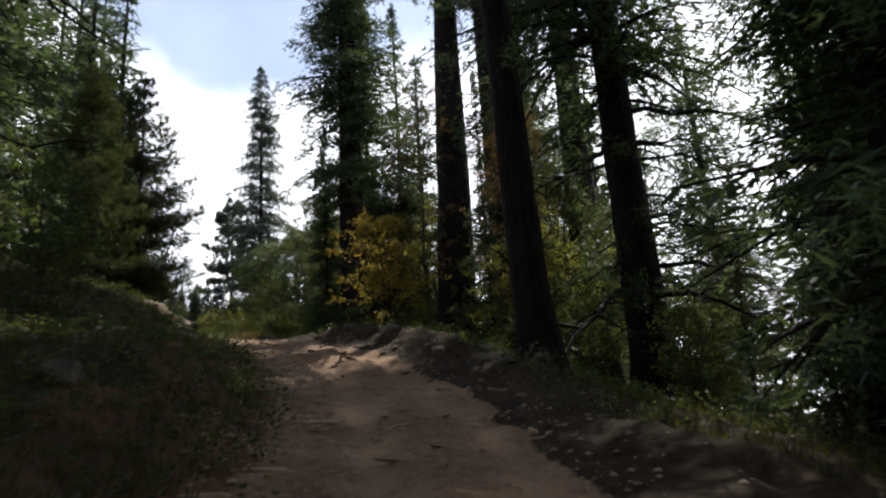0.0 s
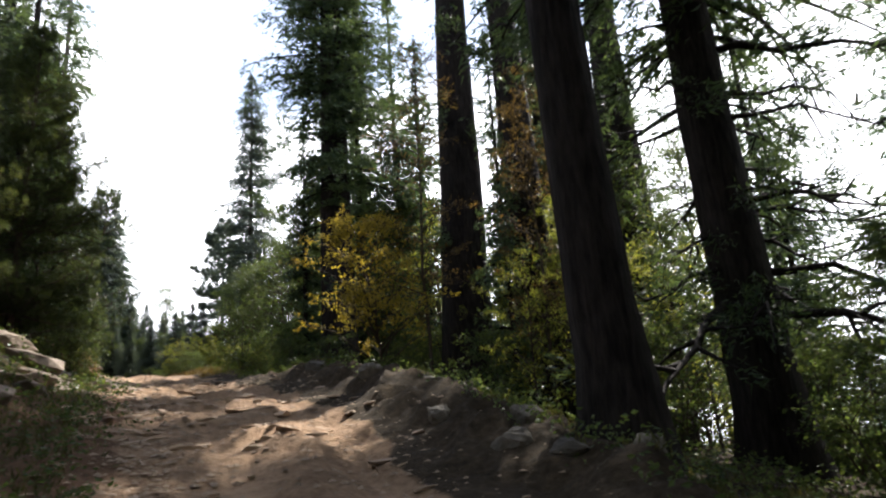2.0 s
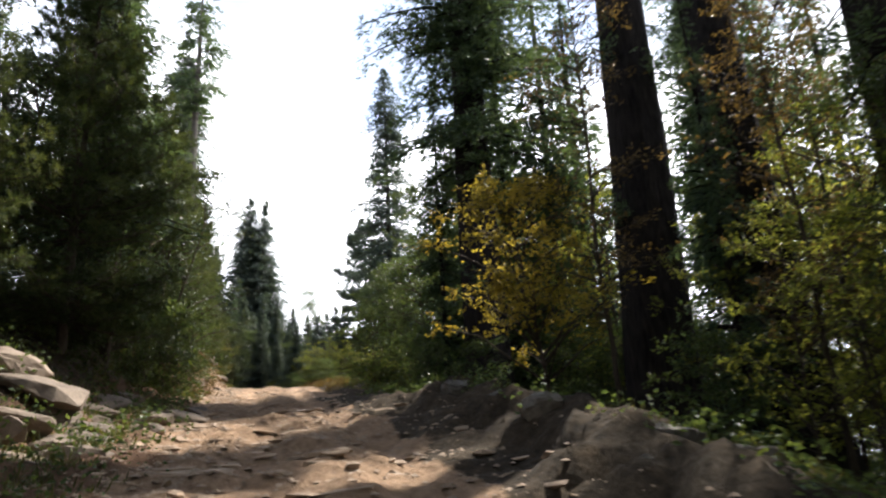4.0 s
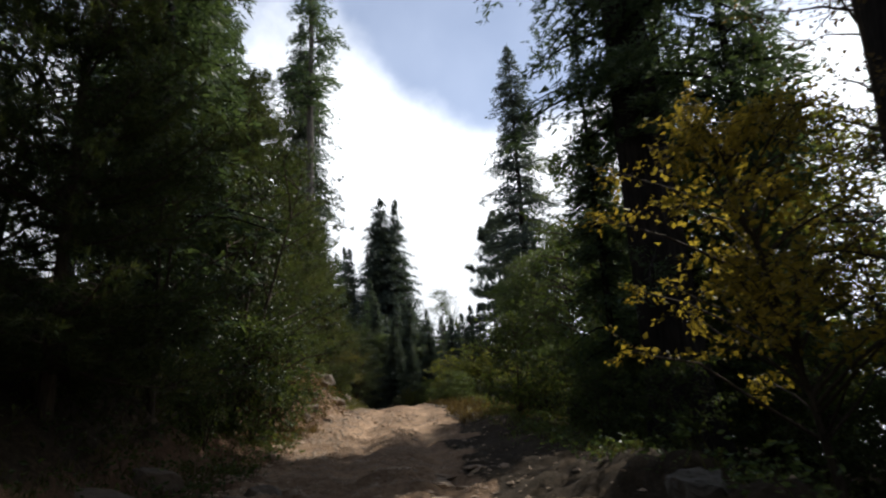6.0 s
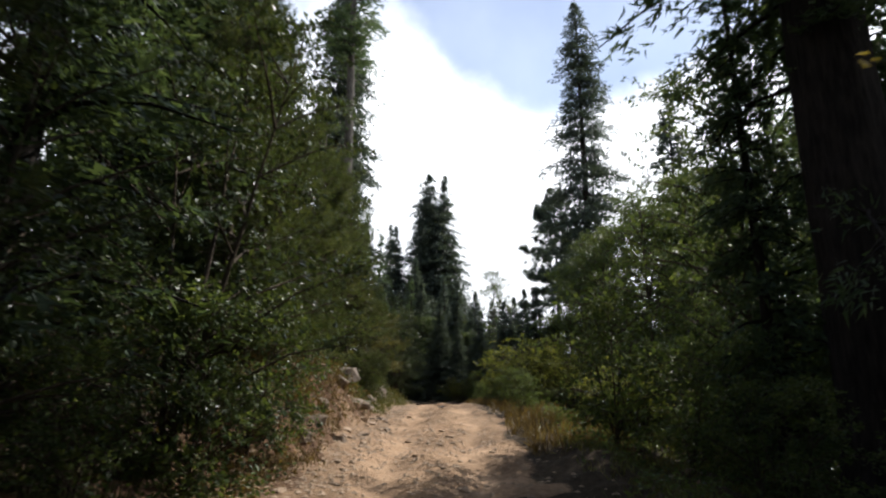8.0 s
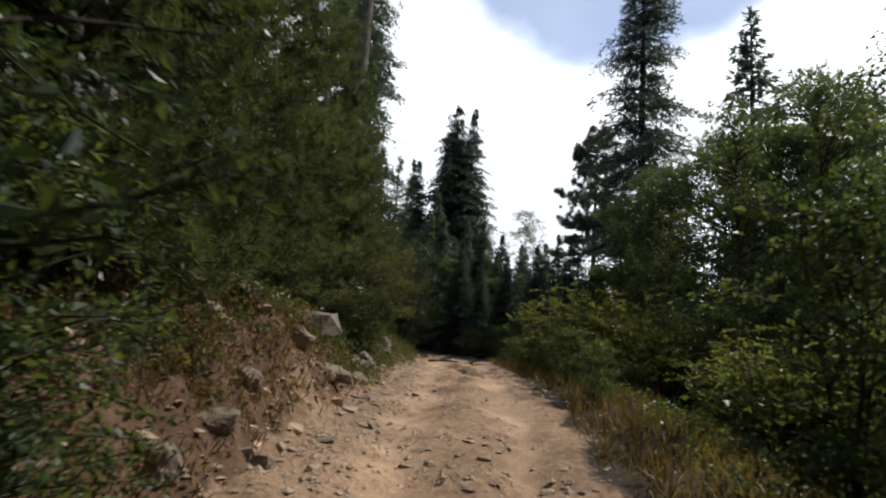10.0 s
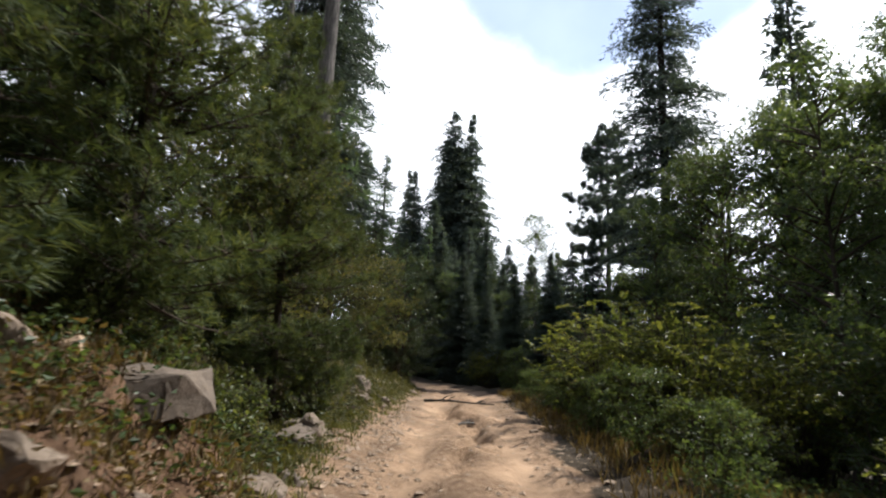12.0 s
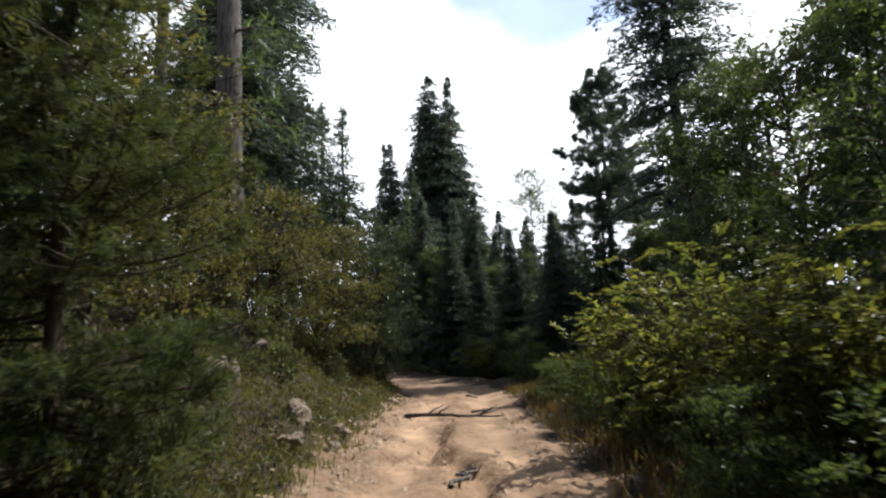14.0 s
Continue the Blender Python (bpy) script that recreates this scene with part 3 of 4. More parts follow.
def broadleaf(seed, h, girth, spread, low, clumps, leaves, size, mats, lean=(0, 0), puff=0.42, name="broadleaf_tree", stems=1, simple=False):
    """A leafy tree or tall shrub: curved limbs run from the stems to loose clumps of leaves."""
    rng = np.random.RandomState(seed)
    root = new(name)
    wood, crown = Shape(), Shape(simple)
    trunks = []
    for n in range(stems):
        ln = (lean[0] + (rng.normal(0, 0.18) if stems > 1 else 0), lean[1] + (rng.normal(0, 0.18) if stems > 1 else 0))
        s, p = trunk_path(h * rng.uniform(0.75, 0.95) if stems > 1 else h * 0.93, rng, ln, 0.03, 16)
        wood.tube(p, girth / 2 * (1 - 0.85 * s) * (1 + 0.3 * np.exp(-s * h / 0.3)), 7, 0.05, rng)
        trunks.append(p)
    for n in range(clumps):
        p = trunks[n % stems]
        f = rng.uniform(0, 1) ** 0.8
        z = low + f * (h - low)
        wide = spread * math.sqrt(max(0.06, 1 - (2 * min(max(f, 0.05), 1) - 0.75) ** 2 / 1.7)) * rng.uniform(0.35, 1.05)
        az = rng.uniform(0, 6.283)
        core = np.array([np.interp(z, p[:, 2], p[:, 0]), np.interp(z, p[:, 2], p[:, 1]), z])
        c = core + wide * np.array([math.cos(az), math.sin(az), 0])
        z0 = max(min(z - wide * rng.uniform(0.3, 0.8), p[-1, 2] * 0.97), min(low * 0.6, 0.5 * h))
        b = np.array([np.interp(z0, p[:, 2], p[:, 0]), np.interp(z0, p[:, 2], p[:, 1]), z0])
        q = np.linspace(0, 1, 4)[:, None]
        line = b + (c - b) * q + np.array([0, 0, 1]) * (q * (1 - q)) * 0.25 * wide + rng.normal(0, 0.03, (4, 3)) * wide * q
        wood.tube(line, (girth * 0.06 + 0.01 * wide) * (1 - 0.8 * q[:, 0]) + 0.004, 4)
        num = int(leaves * rng.uniform(0.6, 1.3))
        flat = np.array([1, 1, 0.62]) * puff * rng.uniform(0.7, 1.25)
        twigs = 5
        ends = unit(rng.normal(size=(twigs, 3)) + unit(c - b) * 0.7) * flat * 1.75 * rng.uniform(0.6, 1.1, (twigs, 1))
        for e in ends:
            wood.tube([c, c + e], [0.006 + girth * 0.02, 0.003], 3)
        pick = rng.randint(0, twigs, num)
        step = rng.uniform(0.15, 1.0, (num, 1))
        pos = c + ends[pick] * step + np.clip(rng.normal(0, 1, (num, 3)), -1.5, 1.5) * 0.16 * puff * (1.2 - 0.6 * step)
        dirs = ends[pick] / puff * 0.6 + rng.normal(0, 0.55, (num, 3)) + np.array([0, 0, -0.3])
        k = size * rng.uniform(0.6, 1.25, num)
        # Shaded leaves inside the crown.
        deep = num // 4
        crown.leaves(c + (core - c) * rng.uniform(0, 0.8, (deep, 1)) + rng.normal(0, 0.45, (deep, 3)) * flat, rng.normal(0, 1, (deep, 3)), size * 1.5, size * 1.0, rng, 0.2)
        crown.leaves(pos, dirs, k, k * rng.uniform(0.45, 0.65, num), rng, 0.2)
    part("trunk" if stems == 1 else "stem", wood.mesh("trunk", mats[0], True), root)
    part("crown" if stems == 1 else "foliage", crown.mesh("crown", mats[1]), root)
    return root


def put(ob, x, y, turn=0.0, scale=1.0, sink=0.0, z=None):
    """Stands a plant on the ground."""
    z = ground_at(x, y) if z is None else z
    ob.matrix_basis = Matrix.Translation((x, y, z - sink)) @ pose(0, 0, 0, 0, 0, turn) @ Matrix.Scale(scale, 4)
    return ob


def again(ob, x, y, turn=0.0, scale=1.0, sink=0.0, tall=1.0):
    z = ground_at(x, y)
    c = copy_thing(ob, Matrix.Identity(4))
    c.matrix_basis = Matrix.Translation((x, y, z - sink)) @ pose(0, 0, 0, 0, 0, turn) @ Matrix.Diagonal((scale, scale, scale * tall, 1))
    return c


def frond_bush(seed, tall, spread, fronds, pairs, leaf, mats, name="bush"):
    """A bush of arching stems, each with leaflets along both sides."""
    rng = np.random.RandomState(seed)
    root = new(name)
    wood, crown = Shape(), Shape()
    for n in range(fronds):
        az, far_out = rng.uniform(0, 6.283), spread * math.sqrt(rng.uniform(0.03, 1))
        top = tall * (1 - 0.45 * (far_out / spread) ** 2) * rng.uniform(0.75, 1.1)
        base = np.array([math.cos(az), math.sin(az), 0]) * far_out * 0.3
        out = np.array([math.cos(az + rng.normal(0, 0.3)), math.sin(az + rng.normal(0, 0.3)), 0])
        q = np.linspace(0, 1, 7)
        rise = top * (1.25 * q - 0.3 * q ** 3)
        line = base + out * (far_out * 0.75 * q ** 1.6)[:, None] + np.array([0, 0, 1]) * rise[:, None] + rng.normal(0, 0.02, (7, 3)) * q[:, None]
        line[:, 2] -= 0.1 * (1 - q)
        wood.tube(line, 0.012 * (1 - 0.8 * q), 4)
        for tw in range(5):
            a = rng.uniform(0.35, 1.0)
            o = np.array([np.interp(a, q, line[:, k]) for k in range(3)])
            d = unit(out * rng.uniform(0.2, 0.9) + rng.normal(0, 0.5, 3) * [1, 1, 0.35] + [0, 0, 0.15])
            ln = rng.uniform(0.25, 0.5) * (1.25 - 0.5 * a)
            e = np.linspace(0, 1, 4)[:, None]
            twig = o + d * ln * e + np.array([0, 0, -0.22]) * ln * e ** 2
            wood.tube(twig, 0.005 * (1 - 0.7 * e[:, 0]), 3)
            side = unit(np.cross(d, [0, 0, 1]))
            m = rng.uniform(0.1, 1, pairs)
            at = np.column_stack([np.interp(m, e[:, 0], twig[:, k]) for k in range(3)])
            flank = np.where(rng.uniform(size=pairs) < 0.5, -1, 1)[:, None]
            ways = d * 0.6 + side * flank * 0.8 + rng.normal(0, 0.18, (pairs, 3)) + [0, 0, -0.12]
            k = leaf * rng.uniform(0.7, 1.2, pairs)
            crown.leaves(at, ways, k, k * 0.38, rng, 0.15)
    num = fronds * 8
    p = rng.normal(0, 1, (num, 3)) * [spread * 0.33, spread * 0.33, tall * 0.16] + [0, 0, tall * 0.4]
    p[:, 2] = np.abs(p[:, 2])
    crown.leaves(p, rng.normal(0, 1, (num, 3)), leaf * 1.7, leaf * 0.9, rng, 0.2)
    part("stem", wood.mesh("stem", mats[0], True), root)
    part("foliage", crown.mesh("foliage", mats[1]), root)
    return root


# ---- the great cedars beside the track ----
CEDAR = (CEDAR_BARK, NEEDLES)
BIG = "tall old cedar with furrowed bark, near black as if backlit, beside the track"
big_cedars = [
    (11, 1.68, 14.05, 27, 0.78, 11.0, 4.4, 140, 140, (-0.025, 0.0), 3),
    (12, 5.35, 18.7, 31, 1.15, 8.5, 5.8, 290, 150, (-0.015, 0.0), 34),
    (13, -0.05, 27.8, 33, 1.75, 19.5, 3.2, 150, 150, (0.022, 0.0), 9),
    (14, -4.85, 31.1, 32, 1.4, 7.5, 4.0, 230, 180, (0.0, 0.0), 10),
]
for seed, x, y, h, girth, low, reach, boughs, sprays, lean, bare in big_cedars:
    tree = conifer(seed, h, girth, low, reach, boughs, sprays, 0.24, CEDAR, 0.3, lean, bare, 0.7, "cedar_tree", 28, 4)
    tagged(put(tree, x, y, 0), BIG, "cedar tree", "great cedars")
    if seed == 12:
        spreading = tree
    if seed == 13:
        # Added copies whose high crowns, out of view, shade the near track.
        again(tree, 2.3, 25.8, 130, 0.85)
        again(tree, 5.3, 25.6, 260, 0.85)
# More copies, mostly unseen, added to roof over and shade the lower track.
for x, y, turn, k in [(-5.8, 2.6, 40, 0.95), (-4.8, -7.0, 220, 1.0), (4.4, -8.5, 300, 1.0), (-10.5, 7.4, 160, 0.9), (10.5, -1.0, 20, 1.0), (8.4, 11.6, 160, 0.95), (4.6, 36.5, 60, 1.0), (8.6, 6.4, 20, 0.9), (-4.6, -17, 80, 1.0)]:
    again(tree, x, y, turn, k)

# Unseen spreading copies, added to darken the ground where the track starts.
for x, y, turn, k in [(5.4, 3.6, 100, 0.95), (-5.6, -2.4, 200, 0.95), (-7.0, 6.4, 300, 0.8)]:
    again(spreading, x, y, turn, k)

# Layered cedar on the valley side.
layered = tagged(put(conifer(21, 17, 0.4, 0.8, 4.4, 150, 95, 0.26, CEDAR, 0.16, name="cedar_tree", fan=4, coarse=True), 9.0, 15.2), "dense dark cedar with layered boughs down to the ground", "cedar tree", "layered cedars")
# Copies around the track's start are unseen, added to block light there.
for x, y, turn, k in [(13.5, 22.0, 70, 1.0), (8.2, 9.6, 250, 1.25), (16.5, 12.0, 20, 1.1), (-1.6, 37.0, 140, 1.15), (12.5, 31.0, 300, 0.9), (-4.6, -5.0, 10, 1.0), (4.6, -4.4, 130, 1.0), (5.6, -12.0, 220, 1.1), (-8.4, 0.8, 300, 0.9), (7.6, 2.6, 70, 0.9), (-6.5, 47.0, 20, 0.9), (-3.0, 52.0, 110, 1.0), (-11.5, 57.5, 210, 0.9), (9.4, 11.4, 30, 1.25), (14.5, 36.0, 30, 1.5), (9.5, 41.0, 160, 1.5), (4.5, 43.0, 250, 1.5), (17.0, 28.0, 90, 1.3)]:
    again(layered, x, y, turn, k)
# Taller copies outside the view, added to shade the lower track.
for x, y, turn, k, tall in [(10.2, 13.4, 70, 1.1, 1.6), (12.0, 8.4, 200, 1.2, 1.5)]:
    again(layered, x, y, turn, k, 0, tall)

# ---- uphill side: firs, pines and leafy growth over the bank ----
fir_a = tagged(put(conifer(31, 14, 0.36, 0.5, 2.9, 190, 62, 0.24, CEDAR, 0.22, name="fir_tree", fan=4, coarse=True), -12.6, 23.4, 0), "dark green fir with boughs down to the bank", "fir tree", "firs above the bank")
for x, y, turn, k, tall in [(-15.6, 26.2, 80, 1.1, 1.1), (-17.8, 28.6, 200, 1.1, 1.15), (-13.5, 18.6, 140, 1.0, 1.1), (-20.5, 31.5, 290, 1.15, 1.2), (-17.5, 21.5, 20, 1.2, 1.2), (-11.6, 14.2, 250, 0.9, 1.1), (-20.6, 33.2, 40, 1.0, 1.0), (-23.6, 36.0, 150, 1.0, 1.0), (-18.0, 29.8, 260, 0.9, 1.1)]:
    again(fir_a, x, y, turn, k, 0, tall)
pine_a = tagged(put(long_pine(41, 9.0, 0.17, 0.55, 2.45, 185, 50, 21, 0.18, 0.0125, (STEM_BARK, PINE_NEEDLES)), -15.3, 28.6), "young pine with long drooping needles above the bank", "pine tree", "young pines")
for x, y, turn, k in [(-18.3, 34.4, 130, 0.95), (-20.2, 38.5, 40, 0.82), (-18.2, 31.6, 250, 1.1), (-16.6, 30.4, 10, 1.1), (-10.1, 20.2, 70, 0.9), (-10.2, 17.4, 200, 0.75)]:
    again(pine_a, x, y, turn, k)
leafy_a = tagged(put(broadleaf(51, 6.5, 0.12, 1.9, 0.5, 75, 110, 0.085, (STEM_BARK, SHADE_LEAVES), stems=3, name="leafy_shrub"), -12.2, 20.4), "tall leafy green shrub on the bank", "shrub", "leafy shrubs")
for x, y, turn, k in [(-12.6, 25.6, 100, 0.9), (-11.3, 22.6, 310, 0.8), (-20.2, 35.2, 310, 0.8)]:
    again(leafy_a, x, y, turn, k)
lime_shrub = tagged(put(broadleaf(52, 3.6, 0.07, 1.5, 0.3, 64, 110, 0.07, (STEM_BARK, SHRUB_LEAVES), stems=4, name="leafy_shrub"), -23.7, 40.8), "olive-green shrub with browning leaves over the rocky verge", "shrub", "verge shrubs")
for x, y, turn, k in [(-25.0, 43.2, 60, 1.1), (-25.6, 45.6, 150, 1.0), (-26.0, 48.2, 270, 0.9), (-24.4, 40.4, 10, 1.5), (-21.8, 38.4, 200, 1.2)]:
    again(lime_shrub, x, y, turn, k)
for x, y, turn, k in [(-26.4, 50.6, 40, 0.7), (-27.6, 52.6, 160, 0.75), (-29.2, 53.6, 250, 0.9), (-30.0, 55.6, 300, 0.55)]:
    again(leafy_a, x, y, turn, k)

# Old weathered trunk with dense firs behind it.
old = conifer(61, 29, 0.66, 17, 3.0, 60, 90, 0.3, (GREY_BARK, NEEDLES), 0.3, (0, 0), 8, 0.6, "conifer_tree", 18, 4)
tagged(put(old, -26.1, 45.3), "tall conifer with a grey bare lower trunk", "conifer tree")
snag = conifer(62, 14, 0.34, 13, 0.6, 0, 0, 0.2, (GREY_BARK, NEEDLES), 0.2, (0.02, 0), 6, 0.6, "dead_tree", 12)
tagged(put(snag, -26.4, 43.6), "bare grey dead trunk above the verge", "dead tree")

# ---- valley side: autumn tree, understorey, bushes ----
autumn = broadleaf(71, 5.4, 0.12, 2.15, 1.7, 62, 100, 0.078, (STEM_BARK, YELLOW_LEAVES), (-0.12, -0.02), puff=0.36, name="autumn_tree")
tagged(put(autumn, -2.35, 25.1), "small tree with yellow and orange autumn leaves", "tree")
lime_bush = tagged(put(frond_bush(72, 2.2, 1.5, 95, 22, 0.07, (STEM_BARK, BUSH_LEAVES)), -9.5, 35.3, 0, 0.9), "yellow-green bush with arching leafy sprays beside the track", "bush", "track bushes")
for x, y, turn, k in [(-15.9, 44.5, 20, 1.4), (-14.3, 43.3, 90, 1.4), (-12.7, 42.3, 170, 1.15), (-10.3, 37.8, 330, 0.9), (-18.2, 48.0, 45, 0.8), (-19.8, 50.6, 120, 0.7), (-28.5, 62.0, 200, 1.1), (-25.5, 61.0, 100, 0.9)]:
    again(lime_bush, x, y, turn, k)
dark_bush = tagged(put(broadleaf(73, 2.6, 0.04, 1.0, 0.15, 38, 78, 0.08, (STEM_BARK, GREEN_LEAVES), stems=5, puff=0.34, name="bush"), -9.0, 32.2), "dark green bush beside the track", "bush", "dark bushes")
for x, y, turn, k in [(-8.0, 33.6, 60, 0.9), (-11.6, 40.6, 60, 0.9), (-10.6, 42.6, 160, 1.2), (-12.8, 45.6, 260, 1.2), (-16.2, 47.6, 10, 0.9), (-24.0, 56.0, 200, 0.7), (-28.4, 53.6, 300, 1.1), (-22.2, 59.5, 20, 1.3), (-27.5, 66.0, 20, 1.5), 
                      (-11.2, 23.6, 280, 0.6), (-11.9, 25.4, 10, 0.9), (-12.9, 27.2, 100, 0.85), (-6.2, 9.6, 130, 0.7), (-5.6, 6.6, 250, 0.7), (-6.6, 8.0, 330, 0.9), (-8.2, 12.6, 30, 1.0),
                      (4.2, 12.5, 10, 0.7), (5.4, 15.6, 100, 0.8), (3.4, 17.6, 200, 0.8), (0.6, 23.4, 300, 0.8), (-1.4, 28.8, 150, 0.8), (-6.0, 28.6, 70, 0.6), (-6.6, 31.0, 170, 0.8), (-4.4, 28.0, 250, 0.7), (-7.2, 35.6, 20, 1.0), (-5.4, 35.0, 120, 1.2), (-4.0, 38.0, 220, 1.4), (-8.6, 41.0, 320, 1.2), (-9.6, 47.0, 60, 1.4), (-13.4, 50.0, 160, 1.4), (-17.2, 54.0, 260, 1.3), (-2.4, 29.9, 40, 1.0), (-0.5, 30.6, 240, 1.2), (-3.3, 32.8, 340, 1.1), (-5.6, 33.0, 90, 0.9), (7.2, 19.6, 60, 1.0), (6.4, 11.6, 200, 0.9), (-1.0, 32.5, 200, 1.2), (-3.0, 34.5, 300, 1.1), (8.0, 23.5, 80, 1.3), (-18.4, 46.1, 20, 0.4), (-16.9, 43.7, 120, 0.4), (-15.5, 41.4, 220, 0.4), (-14.2, 39.3, 320, 0.4), (-12.9, 37.1, 60, 0.4), (-20.0, 48.7, 160, 0.4), (1.0, 31.0, 10, 1.3)]:
    again(dark_bush, x, y, turn, k)
under_a = tagged(put(broadleaf(81, 9, 0.15, 2.2, 1.0, 76, 120, 0.09, (STEM_BARK, GREEN_LEAVES), simple=True, name="leafy_tree"), -6.6, 33.9), "slender green understorey tree on the slope", "tree", "understorey trees")
under_b = tagged(put(broadleaf(82, 8, 0.11, 2.1, 0.9, 44, 100, 0.085, (STEM_BARK, LIME_LEAVES), simple=True, name="leafy_tree"), 3.2, 27.5), "slender sunlit yellow-green understorey tree", "tree", "understorey trees")
rng = np.random.RandomState(5)
for n in range(32):
    x, y = rng.uniform(-3, 18), rng.uniform(21, 46)
    if along(x, y)[0][0] < 8 or math.hypot(x + 0.05, y - 27.8) < 2 or math.hypot(x - 5.35, y - 18.7) < 2.5:
        continue
    again(under_b if n % 5 < 3 else under_a, x, y, rng.uniform(0, 360), rng.uniform(0.55, 1.0))
for x, y, turn, k, kind in [(-7.6, 38.9, 30, 0.75, 0), (-5.2, 37.5, 120, 0.9, 0), (-9.6, 45.0, 200, 1.1, 0), (-8.0, 48.5, 20, 1.4, 0), (-12.0, 49.0, 300, 1.2, 0), (-15.2, 53.0, 70, 1.1, 0), (-18.4, 56.4, 160, 1.0, 0), (-5.0, 43.0, 160, 1.3, 0), (-2.2, 39.0, 10, 1.2, 1)]:
    again(under_a if kind == 0 else under_b, x, y, turn, k)
for x, y, turn, k in [(1.4, 21.2, 20, 0.5), (2.8, 22.8, 110, 0.6), (4.0, 25.2, 200, 0.85), (1.6, 25.6, 300, 0.75), (3.4, 19.8, 60, 0.55), (5.6, 22.2, 250, 0.7)]:
    again(under_b, x, y, turn, k)
again(fir_a, 1.3, 24.6, 20, 0.45, 0, 2.0)
again(fir_a, -2.6, 33.6, 110, 1.0, 0, 1.5)
again(fir_a, -6.3, 31.7, 310, 0.55, 0, 1.5)
again(fir_a, -4.6, 35.4, 200, 1.05, 0, 1.5)
again(fir_a, 3.4, 37.0, 200, 1.3)
again(under_a, -18.6, 29.6, 60, 0.75)
birch = broadleaf(83, 15, 0.2, 2.4, 4.0, 90, 120, 0.1, (GREY_BARK, GREEN_LEAVES), puff=0.5, simple=True, name="leafy_tree")
tagged(put(birch, -9.7, 54.3), "tall thin tree with an open leafy crown", "tree", "open leafy trees")
again(birch, -27.4, 65.0, 70, 0.72)
again(birch, -26.5, 69.5, 170, 0.5)
again(birch, -3.5, 50.0, 250, 1.1)
# Open-crowned trees fill the slope behind the great cedars.
for x, y, turn, k in [(6.8, 41.0, 310, 1.25), (17.5, 24.0, 50, 1.2), (12.6, 40.5, 170, 1.3), (19.0, 16.0, 20, 1.1)]:
    again(birch, x, y, turn, k)
slim = broadleaf(85, 11.5, 0.13, 1.3, 2.4, 60, 60, 0.075, (STEM_BARK, RUST_LEAVES), (0.01, 0.0), puff=0.4, simple=True, name="leafy_tree")
tagged(put(slim, -1.15, 24.9), "slim tree with thin rusty-brown leaves", "tree", "slim trees")
for x, y, turn, k in [(1.9, 21.6, 100, 0.8), (3.1, 24.2, 300, 0.9)]:
    again(slim, x, y, turn, k)

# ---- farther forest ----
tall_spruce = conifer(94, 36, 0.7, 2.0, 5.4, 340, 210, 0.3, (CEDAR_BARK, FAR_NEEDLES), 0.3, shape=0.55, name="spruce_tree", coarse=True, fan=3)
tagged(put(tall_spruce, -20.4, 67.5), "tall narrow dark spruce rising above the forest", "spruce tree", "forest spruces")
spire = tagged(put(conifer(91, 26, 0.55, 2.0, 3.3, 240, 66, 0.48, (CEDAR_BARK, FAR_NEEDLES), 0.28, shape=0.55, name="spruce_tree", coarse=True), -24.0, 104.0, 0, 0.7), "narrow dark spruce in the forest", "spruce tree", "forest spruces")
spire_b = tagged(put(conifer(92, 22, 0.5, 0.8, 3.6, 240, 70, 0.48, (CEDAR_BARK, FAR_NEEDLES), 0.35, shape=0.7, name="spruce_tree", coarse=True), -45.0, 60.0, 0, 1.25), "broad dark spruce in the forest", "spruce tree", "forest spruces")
for x, y, turn, k in [(-44.0, 86.0, 20, 0.7), (-24.8, 84.0, 20, 0.75), (-22.5, 78.0, 20, 0.8), (-13.5, 66.0, 20, 1.0)]:
    again(spire_b if k < 1 else spire, x, y, turn, k)
for x, y, turn, k, tall in [(-30.5, 75.0, 0, 0.42, 1.0), (-24.5, 76.0, 90, 0.45, 1.0), (-24.0, 67.0, 200, 0.4, 1.0), (-34.0, 76.0, 30, 0.5, 1.0), (-36.5, 71.0, 150, 0.5, 1.0), (-32.0, 80.0, 10, 0.55, 1.0), (-38.0, 80.0, 10, 0.6, 1.0), (-21.5, 62.5, 120, 0.4, 1.0)]:
    again(spire_b, x, y, turn, 0.9 * k, 0, tall)
belt = np.random.RandomState(77)
for n in range(15):
    f = (n + belt.uniform(-0.4, 0.4)) / 14
    again(spire_b if n % 2 else spire, -64 + 44 * f, 96 + 8 * f + belt.uniform(-5, 5), belt.uniform(0, 360), belt.uniform(0.42, 0.66))
for x, y, k in [(-8.0, 60.0, 0.75), (-13.5, 61.5, 0.6), (-4.0, 57.0, 0.8), (-10.0, 66.0, 0.85), (-1.0, 61.0, 0.8), (3.0, 55.0, 0.7), (-16.8, 59.5, 0.5), (8.0, 50.0, 0.7), (-6.0, 70.0, 0.9)]:
    again(spire_b, x, y, 37 * x, k)
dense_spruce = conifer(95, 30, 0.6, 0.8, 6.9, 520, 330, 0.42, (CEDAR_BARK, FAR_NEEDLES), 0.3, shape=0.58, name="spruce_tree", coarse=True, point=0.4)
tagged(put(dense_spruce, -50.7, 93.3, 0, 1.08), "tall dense spruce tinted bluish for haze, standing above the bend", "spruce tree", "forest spruces")
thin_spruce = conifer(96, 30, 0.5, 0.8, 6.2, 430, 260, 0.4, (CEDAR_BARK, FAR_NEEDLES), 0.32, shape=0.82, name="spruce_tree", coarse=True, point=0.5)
tagged(put(thin_spruce, -49.0, 94.55, 40, 1.097), "slender spruce tinted bluish for haze, close beside a broader one", "spruce tree", "forest spruces")
